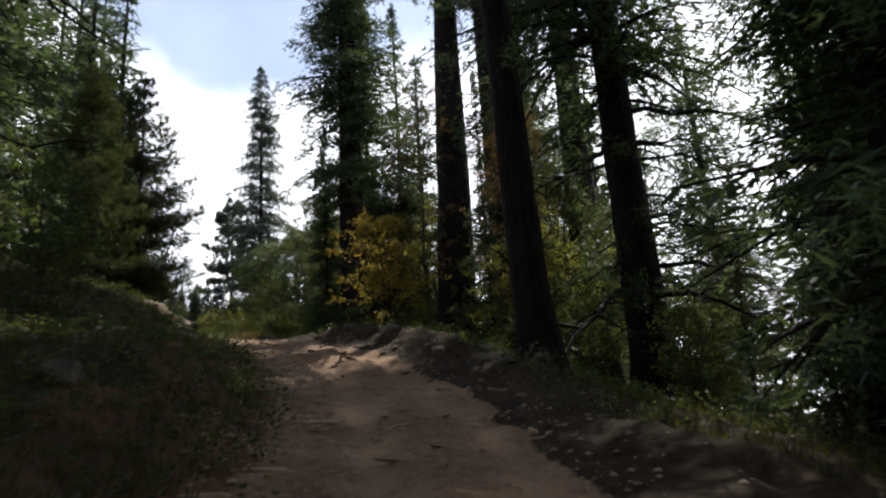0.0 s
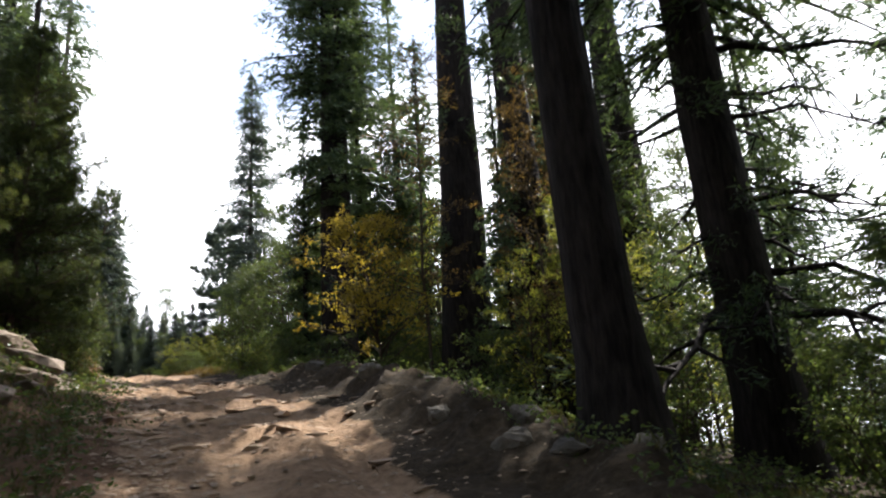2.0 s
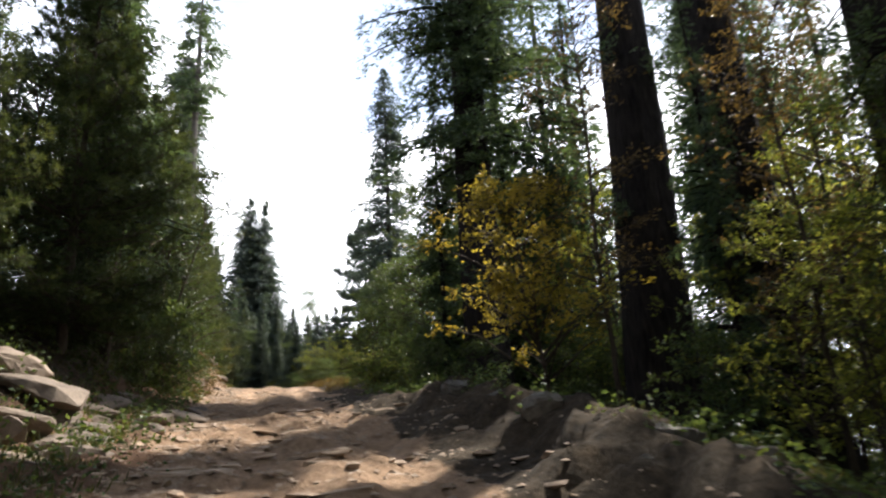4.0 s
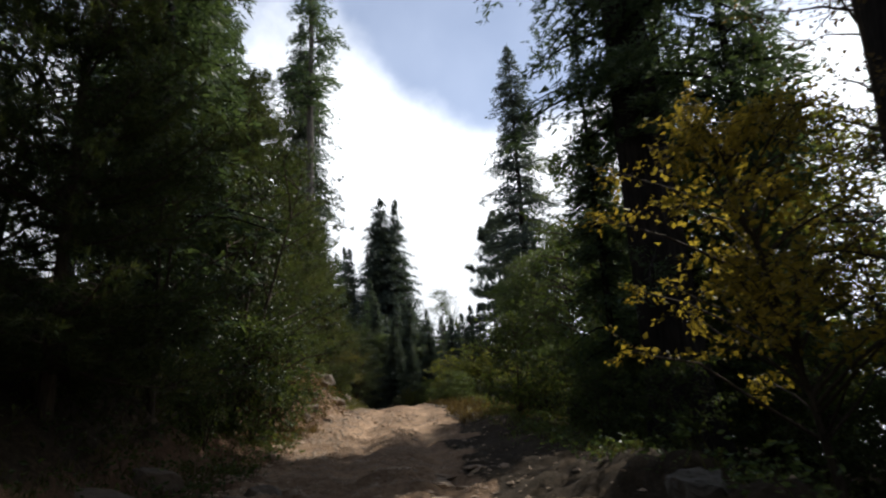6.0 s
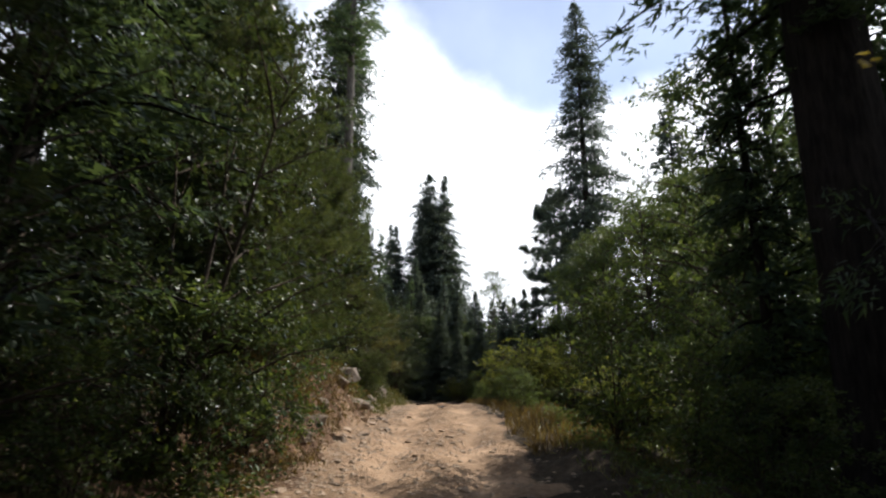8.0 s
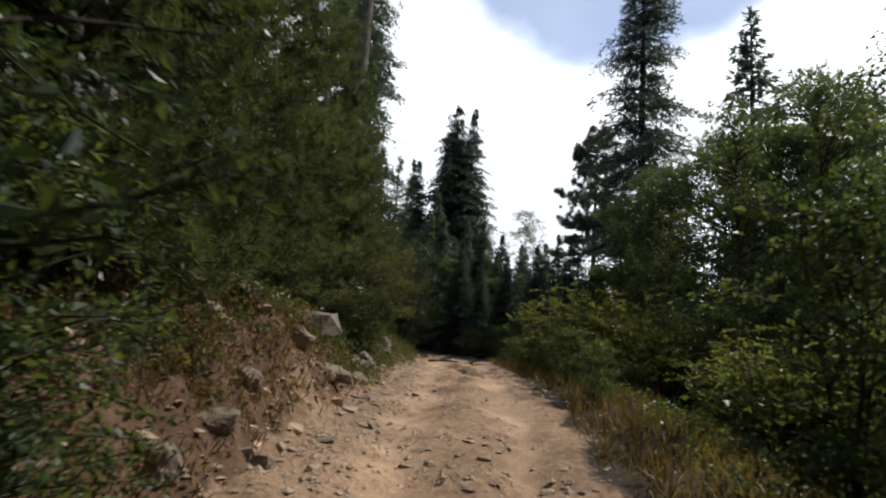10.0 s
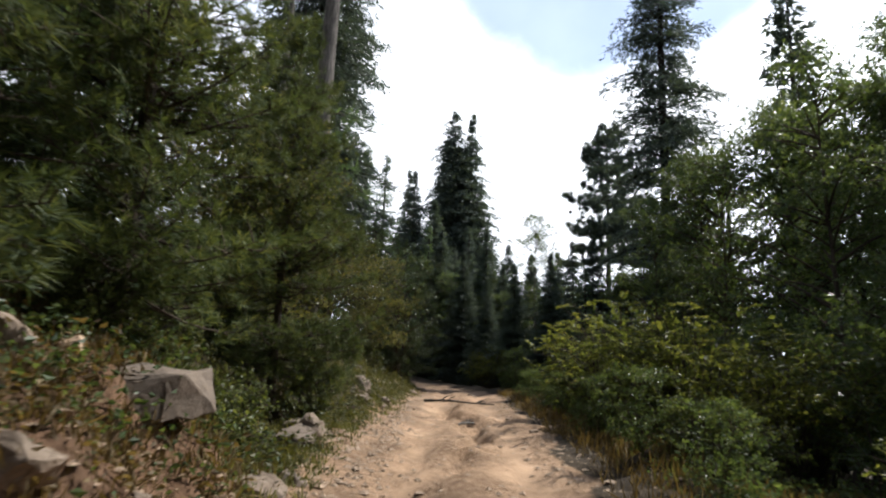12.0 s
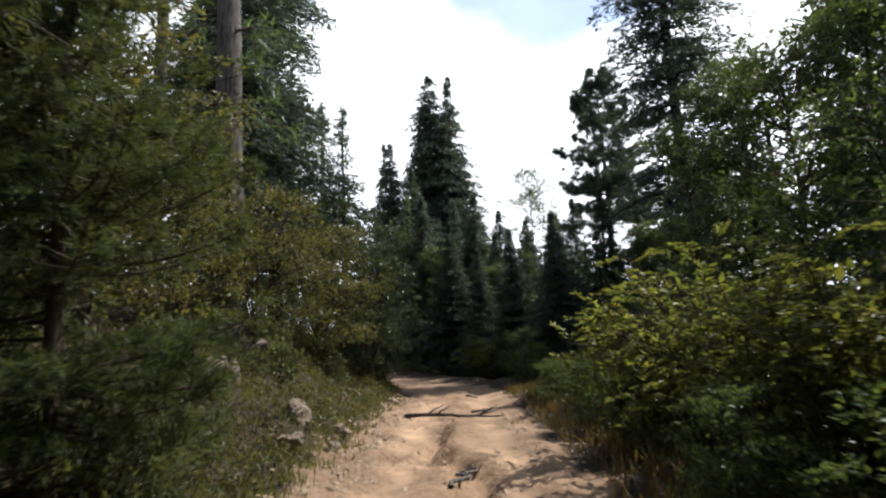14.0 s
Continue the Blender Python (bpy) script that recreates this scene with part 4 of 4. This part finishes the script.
for x, y, turn, k, tall in [(-54.6, 91.0, 200, 0.8, 1.0), (-57.5, 94.0, 290, 0.85, 1.0), (-52.9, 95.6, 90, 0.8, 1.0)]:
    again(thin_spruce, x, y, turn, k, 0, tall)
for x, y, turn, k, tall in [(-29.4, 48.2, 120, 0.64, 1.1), (-31.6, 52.0, 10, 0.64, 1.1)]:
    again(tall_spruce, x, y, turn, k, 0, tall)
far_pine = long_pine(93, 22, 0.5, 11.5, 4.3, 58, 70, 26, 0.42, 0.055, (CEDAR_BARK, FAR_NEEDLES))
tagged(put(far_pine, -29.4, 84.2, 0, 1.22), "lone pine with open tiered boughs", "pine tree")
# Dark trees close the view where the track bends away, and along the valley side.
for x, y, turn, k in [(-35.4, 67.4, 20, 0.55), (-32.4, 65.4, 90, 0.45), (-30.2, 64.4, 160, 0.36), (-27.8, 63.2, 230, 0.4), (-25.2, 62.2, 50, 0.42), (-23.4, 63.6, 120, 0.5), (-29.5, 73.5, 200, 0.6), (-33.0, 69.5, 10, 0.6), (-29.0, 68.0, 100, 0.5), (-37.5, 69.5, 210, 0.7), (-31.3, 68.7, 40, 0.46), (-30.2, 71.0, 130, 0.5), (-28.6, 70.4, 220, 0.52), (-27.2, 70.6, 300, 0.6), (-26.0, 65.2, 80, 0.4), (-33.4, 73.6, 10, 0.6)]:
    again(thin_spruce, x, y, turn, 0.85 * k, 0, 0.74)
for x, y, turn, k in [(-22.8, 60.8, 140, 0.5), (-25.2, 66.2, 210, 0.55), (-36.5, 67.5, 70, 0.75), (-34.0, 71.0, 340, 0.7), (-30.6, 54.6, 260, 0.7), (-33.4, 56.6, 30, 0.8), (-36.6, 58.0, 140, 0.85), (-42.5, 62.5, 190, 0.9), (-16.2, 61.0, 80, 0.95), (-12.6, 58.6, 150, 1.0), (-19.6, 63.6, 20, 0.8)]:
    again(fir_a, x, y, turn, k)
dense_tree = broadleaf(84, 13, 0.26, 3.0, 0.8, 165, 150, 0.115, (STEM_BARK, GREEN_LEAVES), puff=0.62, simple=True, name="leafy_tree")
tagged(put(dense_tree, -16.6, 57.6, 0, 0.86), "broad dense green tree behind the bushes", "tree", "dense leafy trees")
for x, y, turn, k in [(-13.4, 54.4, 80, 0.9), (-10.4, 50.8, 190, 0.85), (-20.6, 60.6, 300, 0.5), (-34.2, 67.0, 40, 0.55), (-37.0, 68.4, 140, 0.6), (-31.0, 67.6, 230, 0.5), (-33.0, 70.0, 310, 0.62), (-9.0, 57.0, 20, 1.1), (13.0, 12.4, 40, 0.6), (16.0, 17.5, 130, 0.7), (12.6, 21.6, 220, 0.5), (16.4, 24.6, 310, 0.55), (19.5, 20.6, 80, 0.6), (11.6, 29.4, 170, 0.5), (20.5, 12.0, 260, 0.8), (7.4, 17.4, 20, 0.36)]:
    again(dense_tree, x, y, turn, k)
rng = np.random.RandomState(9)
placed = 0
for n in range(600):
    x, y = rng.uniform(-75, 45), rng.uniform(-35, 125)
    s = along(x, y)[0][0]
    if abs(s) < 11 or (s > 0 and 5 < y < 56 and s < 24) or (s < 0 and 10 < y < 44 and s > -16) or (-42 < x < -16 and 55 < y < 120 and s > 0):
        continue
    again(spire if n % 3 else spire_b, x, y, rng.uniform(0, 360), rng.uniform(0.55, 1.0))
    placed += 1
    if placed >= 26:
        break

# ---- rocks, gravel and grass ----


def rock_mesh(seed, sx, sy, sz, mat, points=18, cuts=3):
    """An angular block: the hull of scattered points, its edges worn."""
    r = np.random.RandomState(seed)
    bm = bmesh.new()
    p = unit(r.normal(size=(points, 3)))
    p = np.sign(p) * np.abs(p) ** 0.7 * r.uniform(0.8, 1.05, (points, 1))
    for v in p * np.array([sx, sy, sz]) / 2:
        bm.verts.new(v)
    hull = bmesh.ops.convex_hull(bm, input=bm.verts)
    bmesh.ops.delete(bm, geom=[g for g in set(hull["geom_interior"]) | set(hull["geom_unused"]) if isinstance(g, bmesh.types.BMVert)], context="VERTS")
    if cuts:
        small = min(sx, sy, sz)
        bmesh.ops.bevel(bm, geom=bm.edges[:], offset=0.07 * small, segments=1, affect="EDGES", clamp_overlap=True)
        for _ in range(cuts):
            bmesh.ops.triangulate(bm, faces=bm.faces[:])
            bmesh.ops.subdivide_edges(bm, edges=[e for e in bm.edges if e.calc_length() > 0.14 * max(sx, sy, sz)], cuts=1)
        bmesh.ops.triangulate(bm, faces=bm.faces[:])
        for v in bm.verts:
            at = v.co + Vector((seed, 0, 0))
            v.co += Vector(noise.noise_vector(at * 4.0 / max(sx, sy, sz))) * 0.1 * small + Vector(noise.noise_vector(at * 14.0 / max(sx, sy, sz))) * 0.05 * small
    me = bpy.data.meshes.new("rock")
    bm.to_mesh(me)
    bm.free()
    me.materials.append(mat)
    return me


def lay(name, me, x, y, turn, tilt=(0, 0), sink=0.1, z=None):
    ob = new(name, me)
    z = ground_at(x, y) if z is None else z
    ob.matrix_basis = pose(x, y, z - sink, tilt[0], tilt[1], turn)
    return ob


# Slabs and boulders of the bank: x, y, size, turn, tilt.
slabs = [
    (-6.45, 16.75, (0.95, 0.6, 0.22), 20, (6, -4)), (-6.6, 16.2, (0.8, 0.5, 0.2), 70, (-4, 8)), (-7.3, 16.9, (1.1, 0.8, 0.3), 140, (8, 14)), (-7.55, 17.6, (0.9, 0.7, 0.28), 10, (4, 18)),
    (-7.9, 18.6, (1.0, 0.6, 0.35), 60, (0, 12)), (-6.0, 14.2, (0.8, 0.6, 0.35), 30, (10, 5)), (-5.4, 12.0, (0.9, 0.6, 0.4), 100, (5, 12)), (-4.6, 9.4, (0.7, 0.55, 0.4), 160, (0, 9)),
    (-15.25, 32.1, (0.55, 0.4, 0.3), 110, (5, 14)), (-15.85, 31.7, (0.5, 0.4, 0.3), 40, (10, 20)), (-14.6, 30.6, (0.6, 0.45, 0.3), 80, (10, 25)), (-15.55, 33.1, (0.9, 0.6, 0.3), 60, (4, 12)),
    (-15.4, 33.9, (0.6, 0.45, 0.3), 20, (0, 18)), (-14.3, 32.6, (0.3, 0.25, 0.15), 20, (0, 8)), (-13.9, 31.3, (0.35, 0.3, 0.16), 130, (12, 18)), (-13.5, 30.0, (0.35, 0.3, 0.2), 130, (10, 22)), (-16.55, 33.55, (0.8, 1.4, 0.5), -28, (4, 8)), (-16.55, 34.95, (0.55, 0.6, 0.5), 20, (12, 20)), (-18.6, 37.85, (0.6, 0.68, 0.74), 40, (6, 12)), (-17.3, 35.2, (0.6, 0.4, 0.26), 60, (8, 10)), (-13.4, 28.9, (0.35, 0.45, 0.36), 50, (10, 24)), (-13.75, 29.6, (0.3, 0.55, 0.22), -20, (6, 26)), (-15.4, 30.8, (0.45, 0.5, 0.25), 30, (8, 24)),
    (-18.5, 37.35, (0.65, 0.8, 1.0), 30, (10, 12)), (-16.9, 32.6, (0.9, 0.6, 0.3), 110, (6, 14)), (-25.6, 50.4, (0.6, 0.5, 0.4), 50, (6, 10)), (-26.6, 52.6, (0.7, 0.5, 0.5), 110, (6, 10)), (-25.4, 48.6, (0.5, 0.5, 0.4), 10, (6, 10)), (-18.8, 37.9, (0.6, 0.5, 0.4), 80, (8, 0)), (-20.1, 39.5, (0.55, 0.5, 0.45), 10, (5, 10)), (-19.0, 38.0, (0.45, 0.35, 0.3), 60, (0, 14)),
    (-22.7, 43.8, (0.45, 0.6, 0.6), 60, (0, 14)), (-22.45, 44.7, (0.4, 0.35, 0.3), 30, (8, 0)), (-22.9, 42.4, (0.7, 0.8, 0.95), 120, (0, 8)), (-21.6, 42.6, (0.5, 0.4, 0.3), 160, (0, 10)),
    (-24.4, 52.8, (0.45, 0.4, 0.3), 60, (0, 14)), (-16.9, 35.7, (0.5, 0.4, 0.3), 45, (6, 10)), (-16.4, 34.9, (0.4, 0.3, 0.2), 15, (6, 10)),
    (-0.7, 17.3, (0.7, 0.5, 0.35), 15, (6, 10)), (-1.6, 20.6, (0.8, 0.6, 0.4), 80, (6, -10)), (-2.9, 22.2, (0.9, 0.6, 0.35), 130, (0, -8)), (0.9, 13.0, (0.6, 0.5, 0.3), 60, (5, -8)), (1.2, 15.4, (0.7, 0.5, 0.3), 10, (5, -8)), (-3.6, 23.6, (0.7, 0.5, 0.3), 40, (0, -6)),
    (1.9, 11.6, (0.5, 0.4, 0.3), 20, (5, -10)), (1.5, 12.4, (0.35, 0.3, 0.25), 70, (5, -10)), (0.6, 14.2, (0.5, 0.35, 0.3), 120, (0, -12)), (0.2, 15.6, (0.6, 0.4, 0.35), 150, (0, -8)), (-0.2, 16.4, (0.45, 0.4, 0.3), 30, (6, -8)),
    (-1.0, 18.4, (0.65, 0.5, 0.4), 100, (0, -8)), (-1.4, 19.4, (0.5, 0.4, 0.4), 50, (5, -9)), (-2.2, 21.2, (0.7, 0.5, 0.45), 10, (5, -6)), (-2.5, 21.8, (0.9, 0.5, 0.3), 45, (4, -4)), (-3.2, 22.8, (0.5, 0.4, 0.35), 80, (0, -6)),
    (0.35, 13.4, (0.5, 0.4, 0.35), 10, (5, -9)), (-0.5, 15.2, (0.4, 0.35, 0.3), 80, (5, -9)), (-0.95, 16.6, (0.55, 0.4, 0.4), 140, (5, -9)), (-1.9, 18.6, (0.5, 0.4, 0.4), 20, (5, -9)), (-2.6, 20.2, (0.6, 0.45, 0.4), 70, (5, -9)), (-3.6, 21.6, (0.6, 0.5, 0.4), 120, (5, -9)),
    (-7.9, 20.6, (1.0, 0.6, 0.3), 20, (4, 12)), (-8.4, 21.6, (0.9, 0.6, 0.3), 80, (4, 14)), (-8.9, 22.4, (0.8, 0.6, 0.35), 140, (4, 16)), (-8.6, 20.2, (1.1, 0.7, 0.35), 50, (4, 12)), (-7.2, 18.9, (0.9, 0.6, 0.25), 110, (4, 10)), (-7.1, 16.3, (1.0, 0.7, 0.3), 170, (4, 10)), (-6.2, 16.2, (0.8, 0.5, 0.2), 130, (4, 8)),
    (-7.75, 17.5, (1.5, 1.0, 0.42), 35, (5, 12)), (-7.5, 18.3, (1.3, 0.8, 0.32), 100, (5, 12)), (-6.95, 16.9, (1.1, 0.65, 0.3), 15, (4, 10)), (-8.4, 19.0, (1.2, 0.8, 0.4), 50, (5, 12)), (-9.0, 20.0, (1.1, 0.7, 0.4), 20, (5, 12)), (-9.8, 21.4, (1.0, 0.7, 0.4), 70, (5, 12)),
    (-22.1, 43.25, (0.5, 0.6, 0.75), 40, (5, 10)), (-21.7, 43.65, (0.36, 0.3, 0.28), 80, (0, 10)), (-24.2, 44.5, (0.9, 1.0, 1.5), 60, (0, 10)),
    (-6.9, 15.6, (1.2, 0.7, 0.3), 35, (6, 12)), (-6.3, 15.4, (0.7, 0.5, 0.25), 95, (4, 8)), (-7.0, 17.6, (0.8, 0.5, 0.25), 15, (4, 14)), (-8.3, 17.4, (1.3, 0.9, 0.5), 65, (4, 10)), (-6.8, 18.4, (0.6, 0.45, 0.2), 120, (4, 8)), (-7.6, 19.4, (0.8, 0.6, 0.3), 150, (4, 12)),
    (-5.9, 13.2, (0.9, 0.6, 0.35), 70, (6, 10)), (-5.0, 11.2, (0.7, 0.5, 0.3), 20, (6, 10)), (-4.2, 8.2, (0.6, 0.5, 0.35), 50, (5, 8)), (-3.9, 6.4, (0.7, 0.5, 0.35), 110, (5, 8)), (-3.4, 4.6, (0.6, 0.45, 0.3), 140, (5, 8)), (-4.4, 5.4, (0.9, 0.6, 0.4), 30, (5, 8)),
]
for n, (x, y, (sx, sy, sz), turn, tilt) in enumerate(slabs):
    me = rock_mesh(100 + n, sx, sy, sz, SHADED_STONE if x > -4.0 else STONE, 18 if sz < 0.6 * sx else 30)
    kind = "rock_slab" if sz < 0.6 * sx else "boulder"
    tagged(lay(kind, me, x, y, turn, tilt, 0.12 * sz), "angular grey-brown rock slab bedded in the earth bank" if kind == "rock_slab" else "pale weathered boulder at the edge of the track", "rock", "rocks by the track")

# Loose stones on the track, one by one where they are large.
stone_meshes = [rock_mesh(200 + n, 0.2, 0.15, 0.09, GRAVEL, 16, 0) for n in range(8)]
rng = np.random.RandomState(17)
for n in range(220):
    k = int(np.interp(rng.uniform(-1, 52), FINE[:, 1], np.arange(len(FINE))))
    side = rng.normal(0, 1.1)
    if rng.uniform() < 0.4 or (FINE[k, 1] > 33 and abs(side) < 1.0):
        side = -rng.uniform(1.2, 2.4)
    x, y = FINE[k, 0] + side * TAN[k, 1] + rng.normal(0, 0.2), FINE[k, 1] - side * TAN[k, 0] + rng.normal(0, 0.2)
    ob = lay("stone", stone_meshes[n % 8], x, y, rng.uniform(0, 360), rng.uniform(-14, 14, 2), 0.0)
    size = rng.uniform(0.35, 1.0) ** 1.2 * 1.25
    ob.scale = (size, size * rng.uniform(0.7, 1.2), size * rng.uniform(0.7, 1.1))
    tagged(ob, "loose flat stone lying on the dusty track", "stone", "loose stones")


# Stones weathering out of the cut bank.
for n in range(70):
    k = int(np.interp(rng.uniform(27, 36), FINE[:, 1], np.arange(len(FINE))))
    side = -rng.uniform(1.5, 3.6)
    x, y = FINE[k, 0] + side * TAN[k, 1], FINE[k, 1] - side * TAN[k, 0]
    ob = lay("stone", stone_meshes[n % 8], x, y, rng.uniform(0, 360), rng.uniform(-25, 25, 2), 0.0)
    size = rng.uniform(0.5, 1.7)
    ob.scale = (size, size, size * 1.2)
    tagged(ob, "brown stone weathering out of the earth bank", "stone", "bank stones")

# Flat stones bedded in the worn, steep stretch.
flat_meshes = [rock_mesh(300 + n, 0.55, 0.38, 0.14, GRAVEL, 18, 0) for n in range(8)]
for n in range(290):
    k = int(np.interp(rng.uniform(5, 25) if n < 100 else rng.uniform(14.5, 24.5), FINE[:, 1], np.arange(len(FINE))))
    side = rng.normal(0, 1.0) if rng.uniform() < 0.6 else -rng.uniform(1.3, 2.6)
    x, y = FINE[k, 0] + side * TAN[k, 1], FINE[k, 1] - side * TAN[k, 0] + rng.normal(0, 0.2)
    ob = lay("flat_stone", flat_meshes[n % 8], x, y, rng.normal(32, 22) if n % 4 else rng.uniform(0, 360), rng.uniform(-7, 7, 2), 0.03)
    size = rng.uniform(0.3, 0.85)
    ob.scale = (size * rng.uniform(1.0, 1.9), size * rng.uniform(0.5, 0.9), size * 0.8)
    tagged(ob, "flat brown stone bedded in the worn track", "stone", "bedded stones")


def scatter_quads(n, seed, lo, hi, spread):
    r = np.random.RandomState(seed)
    k = np.interp(r.uniform(lo, hi, n), FINE[:, 1], np.arange(len(FINE))).astype(int)
    s = spread(r, n)
    x, y = FINE[k, 0] + s * TAN[k, 1] + r.normal(0, 0.2, n), FINE[k, 1] - s * TAN[k, 0] + r.normal(0, 0.2, n)
    return r, x, y, s


def build_gravel():
    r, x, y, s = scatter_quads(24000, 31, -1, 52, lambda r, n: np.where(r.uniform(size=n) < 0.55, r.normal(0, 1.1, n), -r.uniform(1.0, 2.3, n)))
    keep = (y < 33) | (np.abs(s) > 1.0) | (r.uniform(size=len(x)) < 0.3)
    x, y, s = x[keep], y[keep], s[keep]
    z = height(x, y)
    size = 0.012 + 0.06 * r.uniform(0, 1, len(x)) ** 3
    corners = np.array([(1, 0, 0), (0.2, 1, 0), (-1, 0.3, 0), (-0.1, -0.9, 0), (0.1, 0.1, 0.45)])
    a = r.uniform(0, 6.283, len(x))
    c, sn = np.cos(a), np.sin(a)
    jit = corners[None] * r.uniform(0.6, 1.3, (len(x), 5, 1)) * size[:, None, None]
    v = np.stack([jit[..., 0] * c[:, None] - jit[..., 1] * sn[:, None], jit[..., 0] * sn[:, None] + jit[..., 1] * c[:, None], jit[..., 2]], -1)
    v = v + np.column_stack([x, y, z])[:, None]
    tri = np.array([(0, 1, 4), (1, 2, 4), (2, 3, 4), (3, 0, 4)])
    f = (np.arange(len(x)) * 5)[:, None, None] + tri
    tagged(new("gravel", mesh_of("gravel", v.reshape(-1, 3), f.reshape(-1, 3), GRAVEL)), "small broken stones strewn over the track", "gravel", kind="stuff")


def build_grass(name, n, seed, lo, hi, spread, tall, mat, label):
    r, x, y, s = scatter_quads(n, seed, lo, hi, spread)
    tuft = r.normal(0, 0.05, (6, n, 2))
    g = Shape()
    z = height(x, y)
    for k in range(6):
        at = np.column_stack([x + tuft[k, :, 0], y + tuft[k, :, 1], z - 0.02])
        way = np.array([0, 0, 1]) + r.normal(0, 0.42, (n, 3))
        ln = tall * r.uniform(0.4, 1.2, n)
        g.leaves(at, way, ln, 0.014 + 0.02 * ln, r, 0.2)
    tagged(new(name, g.mesh(name, mat)), label, "grass", kind="stuff")


def build_weeds(name, n, seed, lo, hi, spread, mat, label):
    """Low leafy plants hugging the earth."""
    r, x, y, s = scatter_quads(n, seed, lo, hi, spread)
    z = height(x, y)
    g = Shape()
    big = r.uniform(0.5, 1.4, n)
    for k in range(9):
        at = np.column_stack([x, y, z]) + r.normal(0, 0.09, (n, 3)) * [1, 1, 0] * big[:, None] + np.column_stack([np.zeros((n, 2)), r.uniform(0.0, 0.22, n) * big])
        g.leaves(at, r.normal(0, 1, (n, 3)) * [1, 1, 0.3] + [0, 0, 0.2], 0.065 * big, 0.036 * big, r, 0.2)
    tagged(new(name, g.mesh(name, mat)), label, "weeds", kind="stuff")


build_gravel()
left_side = lambda a, b: (lambda r, n: -(a + (b - a) * r.uniform(0, 1, n) ** 1.4))  # noqa: E731
right_side = lambda a, b: (lambda r, n: a + (b - a) * r.uniform(0, 1, n) ** 1.3)  # noqa: E731
build_grass("verge_grass", 5200, 41, 35.5, 60, left_side(1.9, 4.5), 0.17, GRASS, "green and yellowing grass on the verge")
build_grass("bank_weeds", 5500, 42, 1, 28, left_side(2.3, 7.0), 0.15, GRASS, "dark weeds and grass over the earth bank")
build_grass("dry_grass", 3000, 43, 28, 37, left_side(2.2, 5.0), 0.2, DRY_GRASS, "dry straw-coloured grass on the crumbling bank")
build_grass("berm_weeds", 2600, 46, 6, 27, right_side(2.9, 5.8), 0.16, GRASS, "dark weeds and grass over the earth berm")
build_grass("slope_weeds", 4200, 44, 27, 54, right_side(2.4, 8.0), 0.2, GRASS, "weeds and grass along the valley side")
build_grass("dry_verge_grass", 1700, 45, 30, 54, right_side(1.8, 3.6), 0.3, DRY_GRASS, "dry grass beside the track")

# Fallen branches and roots on the track.


def branch(seed, ln, thick):
    r = np.random.RandomState(seed)
    w = Shape()
    q = np.linspace(0, 1, 9)
    line = np.column_stack([ln * q, np.cumsum(r.normal(0, 0.05, 9)) * ln, 0.03 * np.sin(q * 5)])
    w.tube(line, thick * (1 - 0.75 * q), 6, 0.1, r)
    for _ in range(4):
        k = r.randint(2, 8)
        d = np.array([r.uniform(0.2, 1), r.uniform(-1, 1), r.uniform(0, 0.4)]) * ln * 0.2
        w.tube([line[k], line[k] + d * 0.5 + [0, 0, 0.02], line[k] + d], [thick * 0.4, thick * 0.3, thick * 0.1], 5)
    return w.mesh("branch", GREY_BARK, True)


for seed, x, y, turn, ln, thick in [(1, -23.2, 47.6, 6, 2.4, 0.055), (2, -18.6, 42.0, 120, 2.0, 0.03), (3, -21.9, 43.4, 160, 1.2, 0.04), (4, -22.6, 49.6, 30, 1.0, 0.03), (5, -14.9, 33.6, 140, 0.9, 0.02)]:
    tagged(lay("fallen_branch", branch(seed, ln, thick), x, y, turn, (0, 0), -thick * 0.6), "dead grey branch lying on the dirt track", "branch", "fallen branches")
build_weeds("leafy_weeds", 2600, 51, 1, 27.5, lambda r, n: -(2.0 + 5 * r.uniform(0, 1, n) ** 1.2), GREEN_LEAVES, "low dark leafy weeds on the bank")
build_weeds("verge_weeds", 3600, 52, 36, 60, lambda r, n: -(2.1 + 4 * r.uniform(0, 1, n) ** 1.3), GRASS, "low yellow-green weeds on the verge")
build_weeds("slope_plants", 3600, 53, 8, 52, lambda r, n: 2.6 + 6 * r.uniform(0, 1, n) ** 1.4, GREEN_LEAVES, "low leafy plants on the valley side")
build_weeds("dead_weeds", 1000, 54, 27, 36, lambda r, n: -(2.0 + 3.5 * r.uniform(0, 1, n)), DRY_GRASS, "dead brown weeds and bracken on the cut bank")
build_weeds("bank_plants", 1900, 55, 27, 38, lambda r, n: -(2.3 + 3.5 * r.uniform(0, 1, n)), GREEN_LEAVES, "low leafy plants over the cut bank")

# Knee-high leafy plants crowd the verge and the foot of the bank.
verge_plant = broadleaf(86, 0.85, 0.025, 0.42, 0.08, 26, 34, 0.062, (STEM_BARK, VERGE_LEAVES), puff=0.16, stems=4, name="leafy_plant")
tagged(put(verge_plant, -20.9, 40.2), "knee-high leafy green plant on the verge", "plant", "verge plants")
r = np.random.RandomState(66)
for n in range(52):
    if n < 26:
        k, side = int(np.interp(r.uniform(35.5, 50), FINE[:, 1], np.arange(len(FINE)))), -r.uniform(2.5, 4.6)
    else:
        k, side = int(np.interp(r.uniform(37, 52), FINE[:, 1], np.arange(len(FINE)))), r.uniform(2.5, 4.4)
    x, y = FINE[k, 0] + side * TAN[k, 1], FINE[k, 1] - side * TAN[k, 0]
    again(verge_plant, x, y, r.uniform(0, 360), r.uniform(0.45, 1.0))
